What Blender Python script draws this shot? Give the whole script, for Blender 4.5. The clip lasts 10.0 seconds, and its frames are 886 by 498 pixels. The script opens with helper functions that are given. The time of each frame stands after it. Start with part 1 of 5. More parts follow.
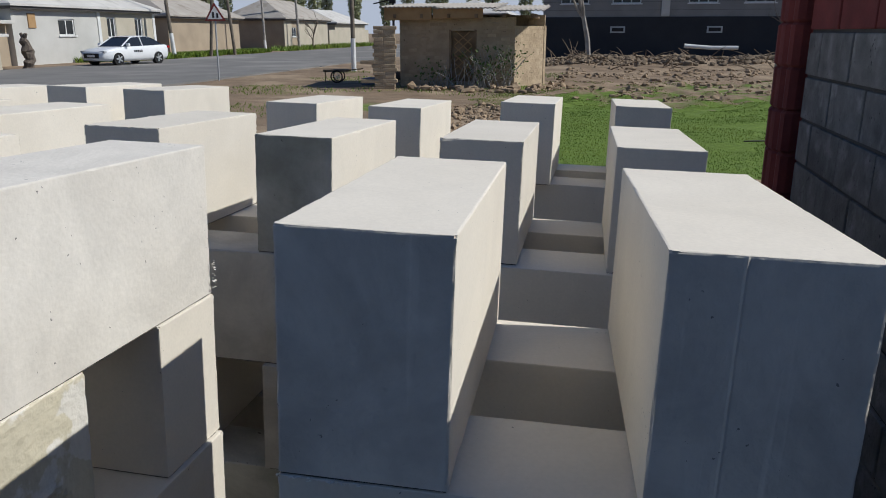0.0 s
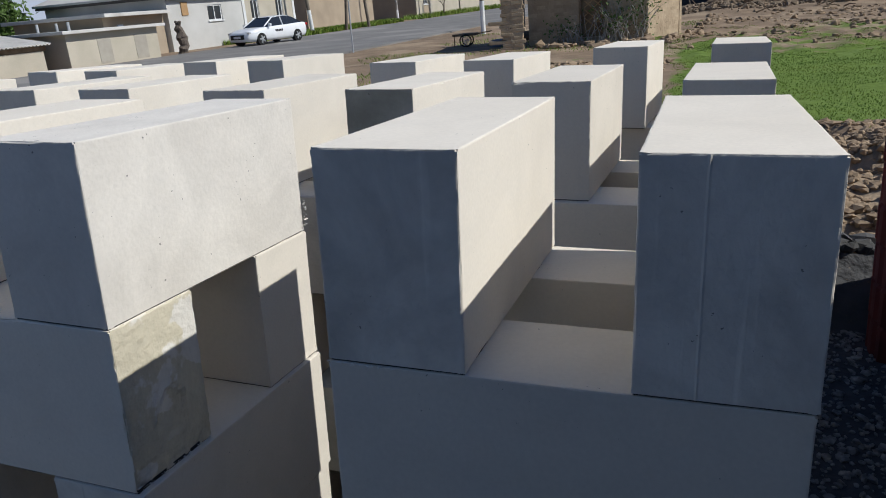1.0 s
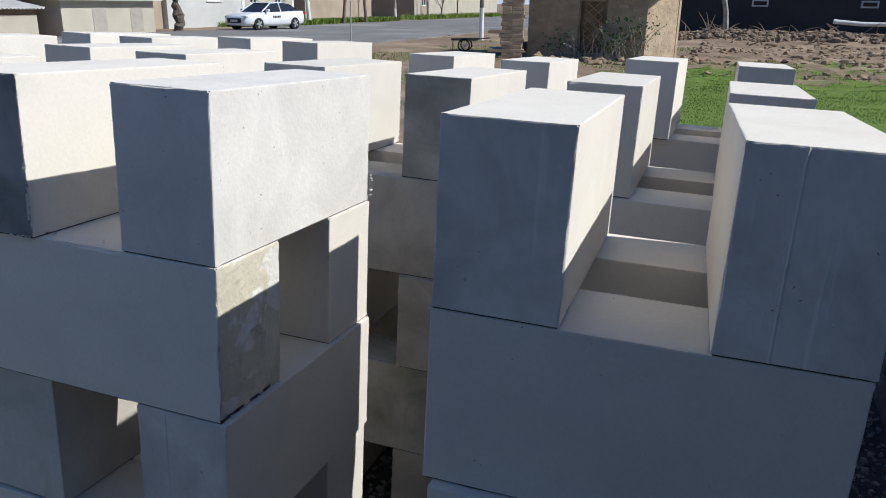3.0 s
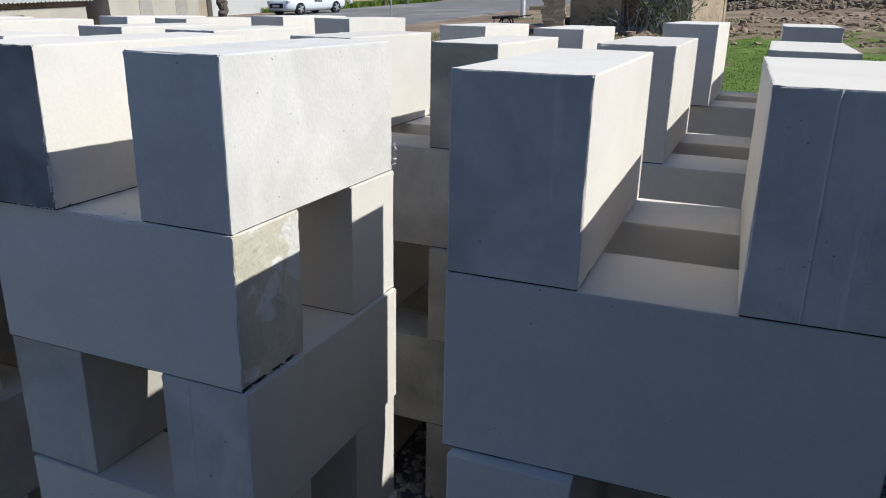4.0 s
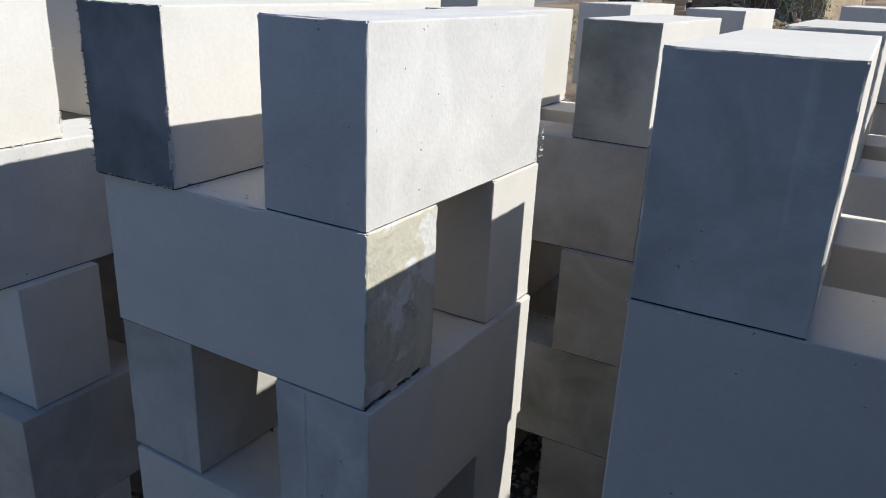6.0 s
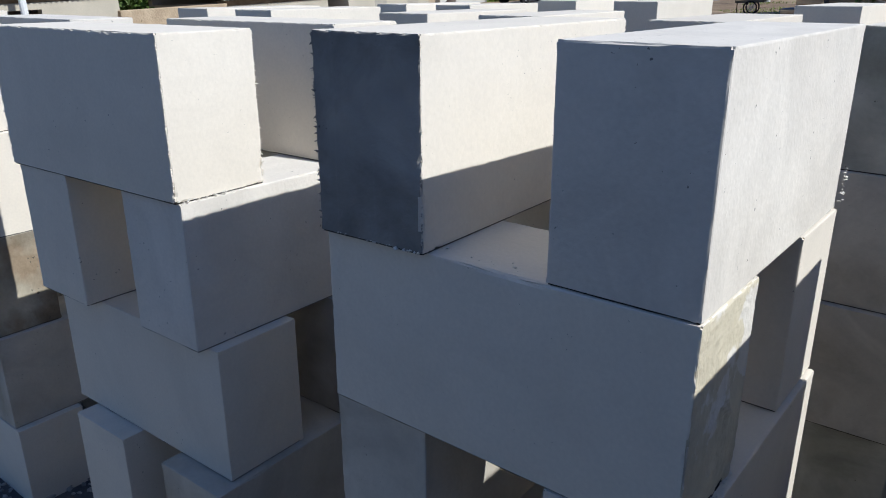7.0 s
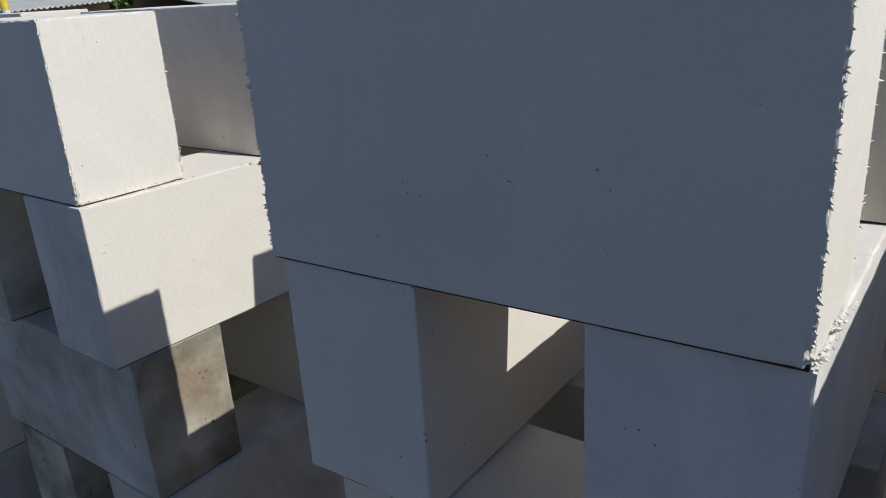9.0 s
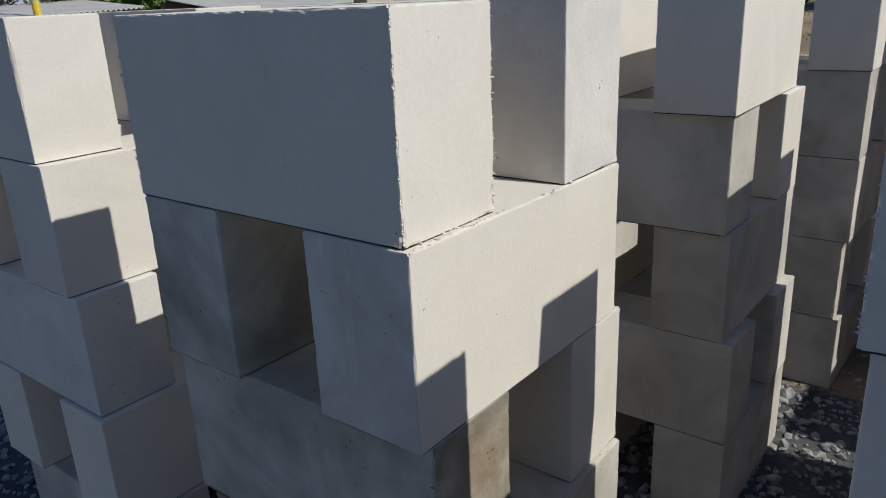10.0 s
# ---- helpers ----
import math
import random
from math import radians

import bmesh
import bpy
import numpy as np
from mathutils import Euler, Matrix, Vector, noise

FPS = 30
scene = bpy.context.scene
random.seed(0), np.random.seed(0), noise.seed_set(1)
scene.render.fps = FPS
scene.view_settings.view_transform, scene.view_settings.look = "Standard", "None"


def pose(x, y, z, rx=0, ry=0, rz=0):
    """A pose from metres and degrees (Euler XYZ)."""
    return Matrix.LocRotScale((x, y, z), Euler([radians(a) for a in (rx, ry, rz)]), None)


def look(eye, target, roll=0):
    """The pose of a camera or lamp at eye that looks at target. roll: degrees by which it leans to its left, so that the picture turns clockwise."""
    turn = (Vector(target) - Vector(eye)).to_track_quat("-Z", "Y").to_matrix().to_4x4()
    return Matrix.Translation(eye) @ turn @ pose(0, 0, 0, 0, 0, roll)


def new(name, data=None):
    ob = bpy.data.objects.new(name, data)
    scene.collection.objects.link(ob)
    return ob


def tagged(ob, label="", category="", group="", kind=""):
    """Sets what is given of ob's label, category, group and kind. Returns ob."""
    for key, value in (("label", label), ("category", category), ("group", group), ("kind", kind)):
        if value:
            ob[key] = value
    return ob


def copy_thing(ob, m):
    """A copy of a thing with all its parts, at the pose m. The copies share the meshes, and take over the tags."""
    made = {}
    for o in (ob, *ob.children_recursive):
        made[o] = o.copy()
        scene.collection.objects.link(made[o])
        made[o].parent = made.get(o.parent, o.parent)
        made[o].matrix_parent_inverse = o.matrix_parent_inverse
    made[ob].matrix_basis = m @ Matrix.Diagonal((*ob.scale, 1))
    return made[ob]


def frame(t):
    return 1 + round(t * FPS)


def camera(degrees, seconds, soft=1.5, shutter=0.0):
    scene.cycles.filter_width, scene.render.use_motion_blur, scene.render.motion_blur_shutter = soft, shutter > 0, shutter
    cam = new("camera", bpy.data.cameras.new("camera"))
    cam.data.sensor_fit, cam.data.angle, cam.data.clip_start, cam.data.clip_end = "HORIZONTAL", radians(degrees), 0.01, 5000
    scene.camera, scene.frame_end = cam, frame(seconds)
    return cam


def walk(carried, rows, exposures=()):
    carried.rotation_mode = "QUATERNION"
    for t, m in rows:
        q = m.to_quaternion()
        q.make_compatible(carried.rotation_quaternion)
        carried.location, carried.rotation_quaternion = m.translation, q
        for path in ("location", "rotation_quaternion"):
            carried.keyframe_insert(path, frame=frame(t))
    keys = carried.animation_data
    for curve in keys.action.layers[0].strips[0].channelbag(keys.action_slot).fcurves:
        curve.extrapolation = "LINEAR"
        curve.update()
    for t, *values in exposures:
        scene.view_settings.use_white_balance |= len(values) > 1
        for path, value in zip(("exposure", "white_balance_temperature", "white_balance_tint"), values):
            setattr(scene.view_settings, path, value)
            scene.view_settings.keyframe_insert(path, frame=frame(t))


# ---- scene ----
cam = camera(61.2, 10.0, soft=1.0)
# the yard with the stacks leans a little against the level ground of the street
YARD = pose(0, 0, 0, -2.213, 1.541, 0.513)
PATH = [
    (0, (0.715, -0.732, 1.677), (0.362, 1.173, 1.183), 1.9),
    (0.5, (0.77, -0.788, 1.667), (0.226, 1.062, 1.139), 0.3),
    (1, (0.898, -0.831, 1.649), (0.199, 0.95, 1.065), -2.5),
    (1.5, (0.908, -0.91, 1.63), (0.219, 0.865, 1.019), -0.1),
    (2, (0.824, -1.001, 1.638), (0.12, 0.787, 1.087), 2.8),
    (3.5, (0.765, -1.015, 1.604), (0.144, 0.791, 1.01), 2.9),
    (4, (0.802, -0.976, 1.586), (0.06, 0.772, 0.96), 1.2),
    (4.5, (0.83, -0.939, 1.584), (0.039, 0.754, 0.87), 0.4),
    (5, (0.894, -0.878, 1.579), (0.137, 0.867, 0.96), 0.5),
    (6.5, (0.423, -0.821, 1.55), (-0.663, 0.706, 0.851), 2.3),
    (7, (0.253, -0.765, 1.555), (-0.941, 0.699, 0.897), -0.2),
    (7.5, (0.011, -0.669, 1.525), (-1.261, 0.741, 0.897), -3.8),
    (8, (-0.238, -0.656, 1.521), (-1.584, 0.66, 0.844), -1.6),
    (8.5, (-0.545, -0.661, 1.518), (-1.755, 0.811, 0.91), -1.5),
    (9, (-0.847, -0.631, 1.489), (-2.024, 0.84, 0.817), -3.6),
    (9.5, (-1.18, -0.62, 1.487), (-2.488, 0.729, 0.801), -6.4),
    (10, (-1.454, -0.732, 1.479), (-2.657, 0.732, 0.838), -2.6),
]
walk(cam, [(t, YARD @ look(eye, target, roll)) for t, eye, target, roll in PATH],
     [(0.0, -0.2, 5660, 14.0), (1.0, -0.12, 5630, 14.5), (2.0, 0.09, 5570, 15.0), (3.5, 0.17, 5450, 15.0), (5.0, 0.19, 5450, 15.0), (6.5, 0.17, 5430, 15.0),
      (7.0, 0.1, 5430, 15.0), (7.5, 0.05, 5430, 15.0), (8.5, -0.08, 5600, 15.0), (9.0, -0.14, 5540, 15.0), (9.5, -0.28, 5600, 15.0), (10.0, -0.31, 5640, 14.5)])

# ---- light ----
SUN = Vector((0.725, 0.142, 0.674)).normalized()
world = bpy.data.worlds.new("world")
scene.world = world
world.use_nodes = True
wn = world.node_tree
sky = wn.nodes.new("ShaderNodeTexSky")
sky.sky_type, sky.sun_disc = "NISHITA", False
sky.sun_elevation, sky.sun_rotation = math.asin(SUN.z), math.atan2(SUN.x, SUN.y)
sky.air_density, sky.dust_density, sky.ozone_density = 1.0, 0.2, 4.0
wn.nodes["Background"].inputs["Strength"].default_value = 0.074
wn.links.new(sky.outputs["Color"], wn.nodes["Background"].inputs["Color"])
lamp = bpy.data.lights.new("sun", "SUN")
lamp.energy, lamp.angle, lamp.color = 4.75, radians(0.5), (1.0, 0.93, 0.745)
sun = new("sun", lamp)
sun.matrix_world = look(SUN * 50, (0, 0, 0))
scene.view_settings.exposure = 0.0

# ---- materials ----


def mat(name, c1, c2=None, scale=6.0, rough=0.85, bump=0.15, fine=60.0, metal=0.0, spots=None, rand=0.0, coords="Object", spec=0.3, c3=None, c3_scale=1.5, c3_cut=0.55, smear=0.0, blotch=0.0, streak=0.0, c3_soft=0.12):
    """A surface with two scales of colour change, fine relief and, if wanted, pits and patches."""
    m = bpy.data.materials.new(name)
    m.use_nodes = True
    nt = m.node_tree
    N, L = nt.nodes.new, nt.links.new
    b = nt.nodes["Principled BSDF"]
    b.inputs["Roughness"].default_value, b.inputs["Metallic"].default_value = rough, metal
    b.inputs["Specular IOR Level"].default_value = spec
    tc = N("ShaderNodeTexCoord")
    info = N("ShaderNodeObjectInfo")
    shift = N("ShaderNodeVectorMath")
    shift.operation = "MULTIPLY_ADD"
    L(info.outputs["Random"], shift.inputs[0])
    shift.inputs[1].default_value = (37.0, 23.0, 51.0)
    L(tc.outputs[coords], shift.inputs[2])
    vec = shift.outputs[0]
    n1 = N("ShaderNodeTexNoise")
    n1.inputs["Scale"].default_value, n1.inputs["Detail"].default_value = scale, 5.0
    L(vec, n1.inputs["Vector"])
    n2 = N("ShaderNodeTexNoise")
    n2.inputs["Scale"].default_value, n2.inputs["Detail"].default_value = fine, 4.0
    L(vec, n2.inputs["Vector"])
    ramp = N("ShaderNodeMapRange")
    ramp.inputs["From Min"].default_value, ramp.inputs["From Max"].default_value = 0.32, 0.68
    L(n1.outputs["Fac"], ramp.inputs["Value"])
    mix = N("ShaderNodeMix")
    mix.data_type = "RGBA"
    mix.inputs[6].default_value = (*c1, 1)
    mix.inputs[7].default_value = (*(c2 or [v * 0.8 for v in c1]), 1)
    L(ramp.outputs[0], mix.inputs[0])
    out = mix.outputs[2]
    if c3:
        n3 = N("ShaderNodeTexNoise")
        n3.inputs["Scale"].default_value, n3.inputs["Detail"].default_value = c3_scale, 6.0
        L(vec, n3.inputs["Vector"])
        r3 = N("ShaderNodeMapRange")
        r3.inputs["From Min"].default_value, r3.inputs["From Max"].default_value = c3_cut, c3_cut + c3_soft
        L(n3.outputs["Fac"], r3.inputs["Value"])
        m3 = N("ShaderNodeMix")
        m3.data_type = "RGBA"
        L(r3.outputs[0], m3.inputs[0])
        L(out, m3.inputs[6])
        m3.inputs[7].default_value = (*c3, 1)
        out = m3.outputs[2]
    hsv = N("ShaderNodeHueSaturation")
    L(out, hsv.inputs["Color"])
    val = N("ShaderNodeMapRange")
    val.inputs["To Min"].default_value, val.inputs["To Max"].default_value = 0.92, 1.06
    L(n2.outputs["Fac"], val.inputs["Value"])
    if rand:
        rr = N("ShaderNodeMapRange")
        rr.inputs["To Min"].default_value, rr.inputs["To Max"].default_value = 1 - rand, 1 + rand * 0.3
        L(info.outputs["Random"], rr.inputs["Value"])
        mul = N("ShaderNodeMath")
        mul.operation = "MULTIPLY"
        L(val.outputs[0], mul.inputs[0])
        L(rr.outputs[0], mul.inputs[1])
        L(mul.outputs[0], hsv.inputs["Value"])
    else:
        L(val.outputs[0], hsv.inputs["Value"])
    out = hsv.outputs["Color"]
    height = n2.outputs["Fac"]
    if smear:
        sm = N("ShaderNodeTexNoise")
        sm.inputs["Scale"].default_value, sm.inputs["Detail"].default_value, sm.inputs["Distortion"].default_value = 4.5, 9.0, 1.2
        sm.inputs["Roughness"].default_value = 0.62
        L(vec, sm.inputs["Vector"])
        sr = N("ShaderNodeMapRange")
        sr.inputs["From Min"].default_value, sr.inputs["From Max"].default_value = 0.42, 0.62
        sr.inputs["To Min"].default_value, sr.inputs["To Max"].default_value = 1.0, 1.0 - smear
        L(sm.outputs["Fac"], sr.inputs["Value"])
        h2 = N("ShaderNodeHueSaturation")
        L(out, h2.inputs["Color"])
        L(sr.outputs[0], h2.inputs["Value"])
        out = h2.outputs["Color"]
        ad = N("ShaderNodeMath")
        ad.operation = "MULTIPLY_ADD"
        L(sm.outputs["Fac"], ad.inputs[0])
        ad.inputs[1].default_value = 1.2
        L(height, ad.inputs[2])
        height = ad.outputs[0]
    if blotch:
        # broad damp stains with soft rims
        bn = N("ShaderNodeTexNoise")
        bn.inputs["Scale"].default_value, bn.inputs["Detail"].default_value, bn.inputs["Distortion"].default_value = 3.2, 4.0, 0.7
        L(vec, bn.inputs["Vector"])
        br = N("ShaderNodeMapRange")
        br.inputs["From Min"].default_value, br.inputs["From Max"].default_value = 0.47, 0.68
        br.inputs["To Min"].default_value, br.inputs["To Max"].default_value = 1.0, 1.0 - blotch
        L(bn.outputs["Fac"], br.inputs["Value"])
        h3 = N("ShaderNodeHueSaturation")
        L(out, h3.inputs["Color"])
        L(br.outputs[0], h3.inputs["Value"])
        out = h3.outputs["Color"]
    if streak:
        # upright scrape marks of the mould and the cutting wire
        mp = N("ShaderNodeMapping")
        mp.inputs["Scale"].default_value = (38.0, 38.0, 1.6)
        L(vec, mp.inputs["Vector"])
        sn = N("ShaderNodeTexNoise")
        sn.inputs["Scale"].default_value, sn.inputs["Detail"].default_value = 1.0, 3.0
        L(mp.outputs[0], sn.inputs["Vector"])
        st = N("ShaderNodeMapRange")
        st.inputs["From Min"].default_value, st.inputs["From Max"].default_value = 0.63, 0.72
        st.inputs["To Min"].default_value, st.inputs["To Max"].default_value = 1.0, 1.0 + streak
        L(sn.outputs["Fac"], st.inputs["Value"])
        h4 = N("ShaderNodeHueSaturation")
        L(out, h4.inputs["Color"])
        L(st.outputs[0], h4.inputs["Value"])
        out = h4.outputs["Color"]
        ad2 = N("ShaderNodeMath")
        ad2.operation = "ADD"
        L(height, ad2.inputs[0])
        L(st.outputs[0], ad2.inputs[1])
        height = ad2.outputs[0]
    if spots:
        size, cut, dark = spots
        vo = N("ShaderNodeTexVoronoi")
        vo.inputs["Scale"].default_value = size
        jag = N("ShaderNodeTexNoise")
        jag.inputs["Scale"].default_value, jag.inputs["Detail"].default_value = size * 3.0, 3.0
        L(vec, jag.inputs["Vector"])
        warp = N("ShaderNodeVectorMath")
        warp.operation = "MULTIPLY_ADD"
        L(jag.outputs["Color"], warp.inputs[0])
        warp.inputs[1].default_value = (0.7 / size,) * 3
        L(vec, warp.inputs[2])
        L(warp.outputs[0], vo.inputs["Vector"])
        gate = N("ShaderNodeTexNoise")
        gate.inputs["Scale"].default_value = size * 0.22
        L(vec, gate.inputs["Vector"])
        lim = N("ShaderNodeMapRange")
        lim.inputs["From Min"].default_value, lim.inputs["From Max"].default_value = 0.5, 0.75
        lim.inputs["To Max"].default_value = cut
        L(gate.outputs["Fac"], lim.inputs["Value"])
        less = N("ShaderNodeMath")
        less.operation = "LESS_THAN"
        L(vo.outputs["Distance"], less.inputs[0])
        L(lim.outputs[0], less.inputs[1])
        pit = N("ShaderNodeMix")
        pit.data_type = "RGBA"
        L(less.outputs[0], pit.inputs[0])
        L(out, pit.inputs[6])
        pit.inputs[7].default_value = (*dark, 1)
        out = pit.outputs[2]
        sub = N("ShaderNodeMath")
        sub.operation = "SUBTRACT"
        L(height, sub.inputs[0])
        L(less.outputs[0], sub.inputs[1])
        height = sub.outputs[0]
    L(out, b.inputs["Base Color"])
    if bump:
        bp = N("ShaderNodeBump")
        bp.inputs["Strength"].default_value, bp.inputs["Distance"].default_value = bump, 0.4 / fine
        L(height, bp.inputs["Height"])
        L(bp.outputs["Normal"], b.inputs["Normal"])
    return m


def glossy(name, color, rough, metal=0.0):
    return mat(name, color, [c * 0.93 for c in color], 3.0, rough, 0.0, 20.0, metal, spec=0.5)


BLOCK = mat("aerated_block", (0.77, 0.713, 0.618), (0.745, 0.685, 0.587), 2.4, 0.92, 0.11, 150.0, spots=(80.0, 0.13, (0.26, 0.25, 0.225)), rand=0.09, smear=0.045, blotch=0.035)
BLOCK_PITTED = mat("aerated_block_pitted", (0.76, 0.718, 0.648), (0.715, 0.67, 0.60), 4.0, 0.92, 0.25, 120.0, spots=(75.0, 0.2, (0.22, 0.21, 0.19)), rand=0.05, smear=0.10, blotch=0.07)
BLOCK_DULL = mat("aerated_block_weathered", (0.67, 0.622, 0.542), (0.55, 0.508, 0.43), 3.5, 0.95, 0.2, 120.0, spots=(60.0, 0.12, (0.15, 0.14, 0.12)), rand=0.12, c3=(0.46, 0.40, 0.31), c3_scale=3.0, c3_cut=0.57, smear=0.18, blotch=0.14)
BLOCK_STAINED = mat("aerated_block_stained", (0.60, 0.545, 0.43), (0.30, 0.265, 0.20), 6.0, 0.95, 0.4, 90.0, spots=(60.0, 0.36, (0.1, 0.09, 0.07)), c3=(0.30, 0.235, 0.16), c3_scale=5.0, c3_cut=0.55, smear=0.35)
BLOCK_PATCH = mat("aerated_block_patched", (0.70, 0.642, 0.49), (0.615, 0.56, 0.43), 4.0, 0.92, 0.5, 60.0, c3=(0.80, 0.763, 0.688), c3_scale=6.5, c3_cut=0.54, c3_soft=0.015, smear=0.16, blotch=0.16)
BLOCK_SCARRED = mat("aerated_block_scarred", (0.745, 0.703, 0.628), (0.66, 0.618, 0.548), 7.0, 0.92, 0.4, 60.0, spots=(55.0, 0.16, (0.25, 0.24, 0.22)), smear=0.16, blotch=0.18, streak=0.16)
BLOCK_MOSSY = mat("aerated_block_mossy", (0.67, 0.64, 0.555), (0.54, 0.52, 0.435), 4.0, 0.95, 0.3, 120.0, spots=(50.0, 0.22, (0.16, 0.155, 0.13)), c3=(0.44, 0.42, 0.335), c3_scale=4.0, c3_cut=0.56, smear=0.24, blotch=0.28, streak=0.08)
BLOCK_ROUGH = mat("aerated_block_rough_pour", (0.40, 0.385, 0.36), (0.28, 0.27, 0.255), 7.0, 0.95, 0.45, 30.0, spots=(40.0, 0.2, (0.12, 0.12, 0.12)), smear=0.3, blotch=0.25, streak=0.1)
# gap shade plus grime between blocks, put into one near-black colour
JOINT_SHADE_GRIME = mat("joint_shade_and_grime", (0.06, 0.052, 0.045), (0.035, 0.03, 0.027), 30.0, 0.97, 0.0)
CRUMB = mat("crumbs", (0.8, 0.77, 0.70), None, 20.0, 0.95, 0.0)
GRAVEL = mat("gravel", (0.165, 0.162, 0.158), (0.45, 0.43, 0.40), 28.0, 0.8, 0.6, 90.0, coords="Object")
ASPHALT = mat("asphalt", (0.215, 0.205, 0.192), (0.165, 0.158, 0.149), 0.6, 0.9, 0.2, 40.0, c3=(0.275, 0.26, 0.24), c3_scale=0.18, c3_cut=0.52)
PLASTER = mat("plaster", (0.56, 0.55, 0.52), (0.47, 0.46, 0.43), 0.7, 0.92, 0.2, 20.0, c3=(0.36, 0.33, 0.29), c3_scale=0.5, c3_cut=0.62)
PLASTER_TAN = mat("tan_plaster", (0.50, 0.45, 0.36), (0.42, 0.38, 0.30), 0.8, 0.92, 0.2, 20.0)
PATCH = mat("cement_patch", (0.40, 0.37, 0.31), (0.33, 0.30, 0.25), 2.0, 0.92, 0.2, 20.0)
PLASTER_DARK = mat("brown_plaster", (0.40, 0.325, 0.235), (0.32, 0.26, 0.19), 0.8, 0.92, 0.2, 20.0)
SLATE = mat("grey_roof_sheet", (0.60, 0.58, 0.54), (0.50, 0.48, 0.45), 0.9, 0.85, 0.25, 30.0, c3=(0.38, 0.36, 0.33), c3_scale=0.8, c3_cut=0.6)
SLATE_BROWN = mat("weathered_roof_sheet", (0.42, 0.385, 0.34), (0.34, 0.305, 0.265), 0.9, 0.88, 0.25, 30.0, c3=(0.27, 0.24, 0.20), c3_scale=0.8, c3_cut=0.56)
TRIM = mat("dark_trim", (0.09, 0.085, 0.08), None, 3.0, 0.8, 0.1)
WHITE = mat("white_paint", (0.78, 0.78, 0.76), None, 2.0, 0.5, 0.05)
MUD = mat("mud_brick", (0.48, 0.375, 0.25), (0.39, 0.30, 0.195), 5.0, 0.97, 0.6, 22.0, rand=0.2)
MUD_JOINT = mat("mud_plaster", (0.47, 0.37, 0.25), (0.34, 0.26, 0.17), 2.0, 0.98, 0.9, 14.0, spots=(11.0, 0.3, (0.13, 0.095, 0.06)))
WOOD = mat("old_wood", (0.27, 0.19, 0.115), (0.14, 0.09, 0.05), 3.0, 0.85, 0.4, 40.0)
BARK = mat("bark", (0.17, 0.14, 0.11), (0.09, 0.07, 0.06), 6.0, 0.95, 0.7, 30.0)
PALE_BARK = mat("pale_bark", (0.42, 0.39, 0.35), (0.26, 0.24, 0.21), 3.0, 0.9, 0.5, 24.0)
LEAF = mat("leaves", (0.10, 0.17, 0.03), (0.06, 0.10, 0.02), 2.0, 0.6, 0.0, 9.0, coords="Object")
POPLAR = mat("poplar_leaves", (0.34, 0.36, 0.20), (0.26, 0.28, 0.15), 0.4, 0.7, 0.0, 3.0)
GRASS = mat("grass_blades", (0.10, 0.18, 0.015), (0.20, 0.26, 0.035), 0.8, 0.6, 0.0, 6.0)
EARTH = mat("earth_clods", (0.36, 0.265, 0.17), (0.22, 0.16, 0.10), 6.0, 0.97, 0.6, 30.0)
DEBRIS = mat("brush_debris", (0.26, 0.195, 0.13), (0.13, 0.10, 0.07), 4.0, 0.95, 0.5, 25.0)
CMU = mat("dark_concrete_block", (0.25, 0.246, 0.238), (0.15, 0.148, 0.144), 11.0, 0.95, 1.0, 70.0, spots=(45.0, 0.34, (0.07, 0.07, 0.072)), rand=0.25, c3=(0.31, 0.305, 0.295), c3_scale=9.0, c3_cut=0.56)
RED_CMU = mat("red_concrete_block", (0.21, 0.052, 0.046), (0.15, 0.038, 0.035), 8.0, 0.9, 0.6, 110.0, rand=0.2)
MORTAR = mat("mortar", (0.09, 0.088, 0.085), None, 10.0, 0.97, 0.5)
PLINTH = mat("bitumen_plinth", (0.022, 0.025, 0.032), (0.035, 0.037, 0.042), 0.6, 0.75, 0.2, 12.0)
GREY_WALL = mat("grey_block_wall", (0.27, 0.265, 0.255), (0.22, 0.215, 0.21), 1.0, 0.95, 0.4, 16.0)
STEEL = glossy("painted_steel", (0.45, 0.46, 0.47), 0.45, 0.3)
CAR_WHITE = glossy("white_car_paint", (0.80, 0.81, 0.82), 0.2)
BLACK = mat("black_plastic", (0.015, 0.015, 0.017), None, 10.0, 0.5, 0.0)
RUBBER = mat("rubber", (0.02, 0.02, 0.02), None, 30.0, 0.85, 0.1)
DARK_GLASS = glossy("dark_glass", (0.02, 0.024, 0.03), 0.08)
RED_LAMP = glossy("red_plastic", (0.5, 0.02, 0.02), 0.25)
SIGN_RED = mat("faded_sign_red", (0.20, 0.035, 0.03), (0.15, 0.03, 0.028), 6.0, 0.6, 0.05)
GREY_WOOD = mat("grey_weathered_wood", (0.20, 0.17, 0.135), (0.12, 0.10, 0.08), 3.0, 0.9, 0.4, 40.0)
YELLOW = mat("yellow_paint", (0.75, 0.55, 0.04), None, 8.0, 0.6, 0.05)
BOARD = mat("chipboard", (0.42, 0.27, 0.13), (0.34, 0.21, 0.10), 4.0, 0.85, 0.1)
BLUE_DARK = mat("blue_grey_paint", (0.12, 0.15, 0.20), None, 3.0, 0.6, 0.1)


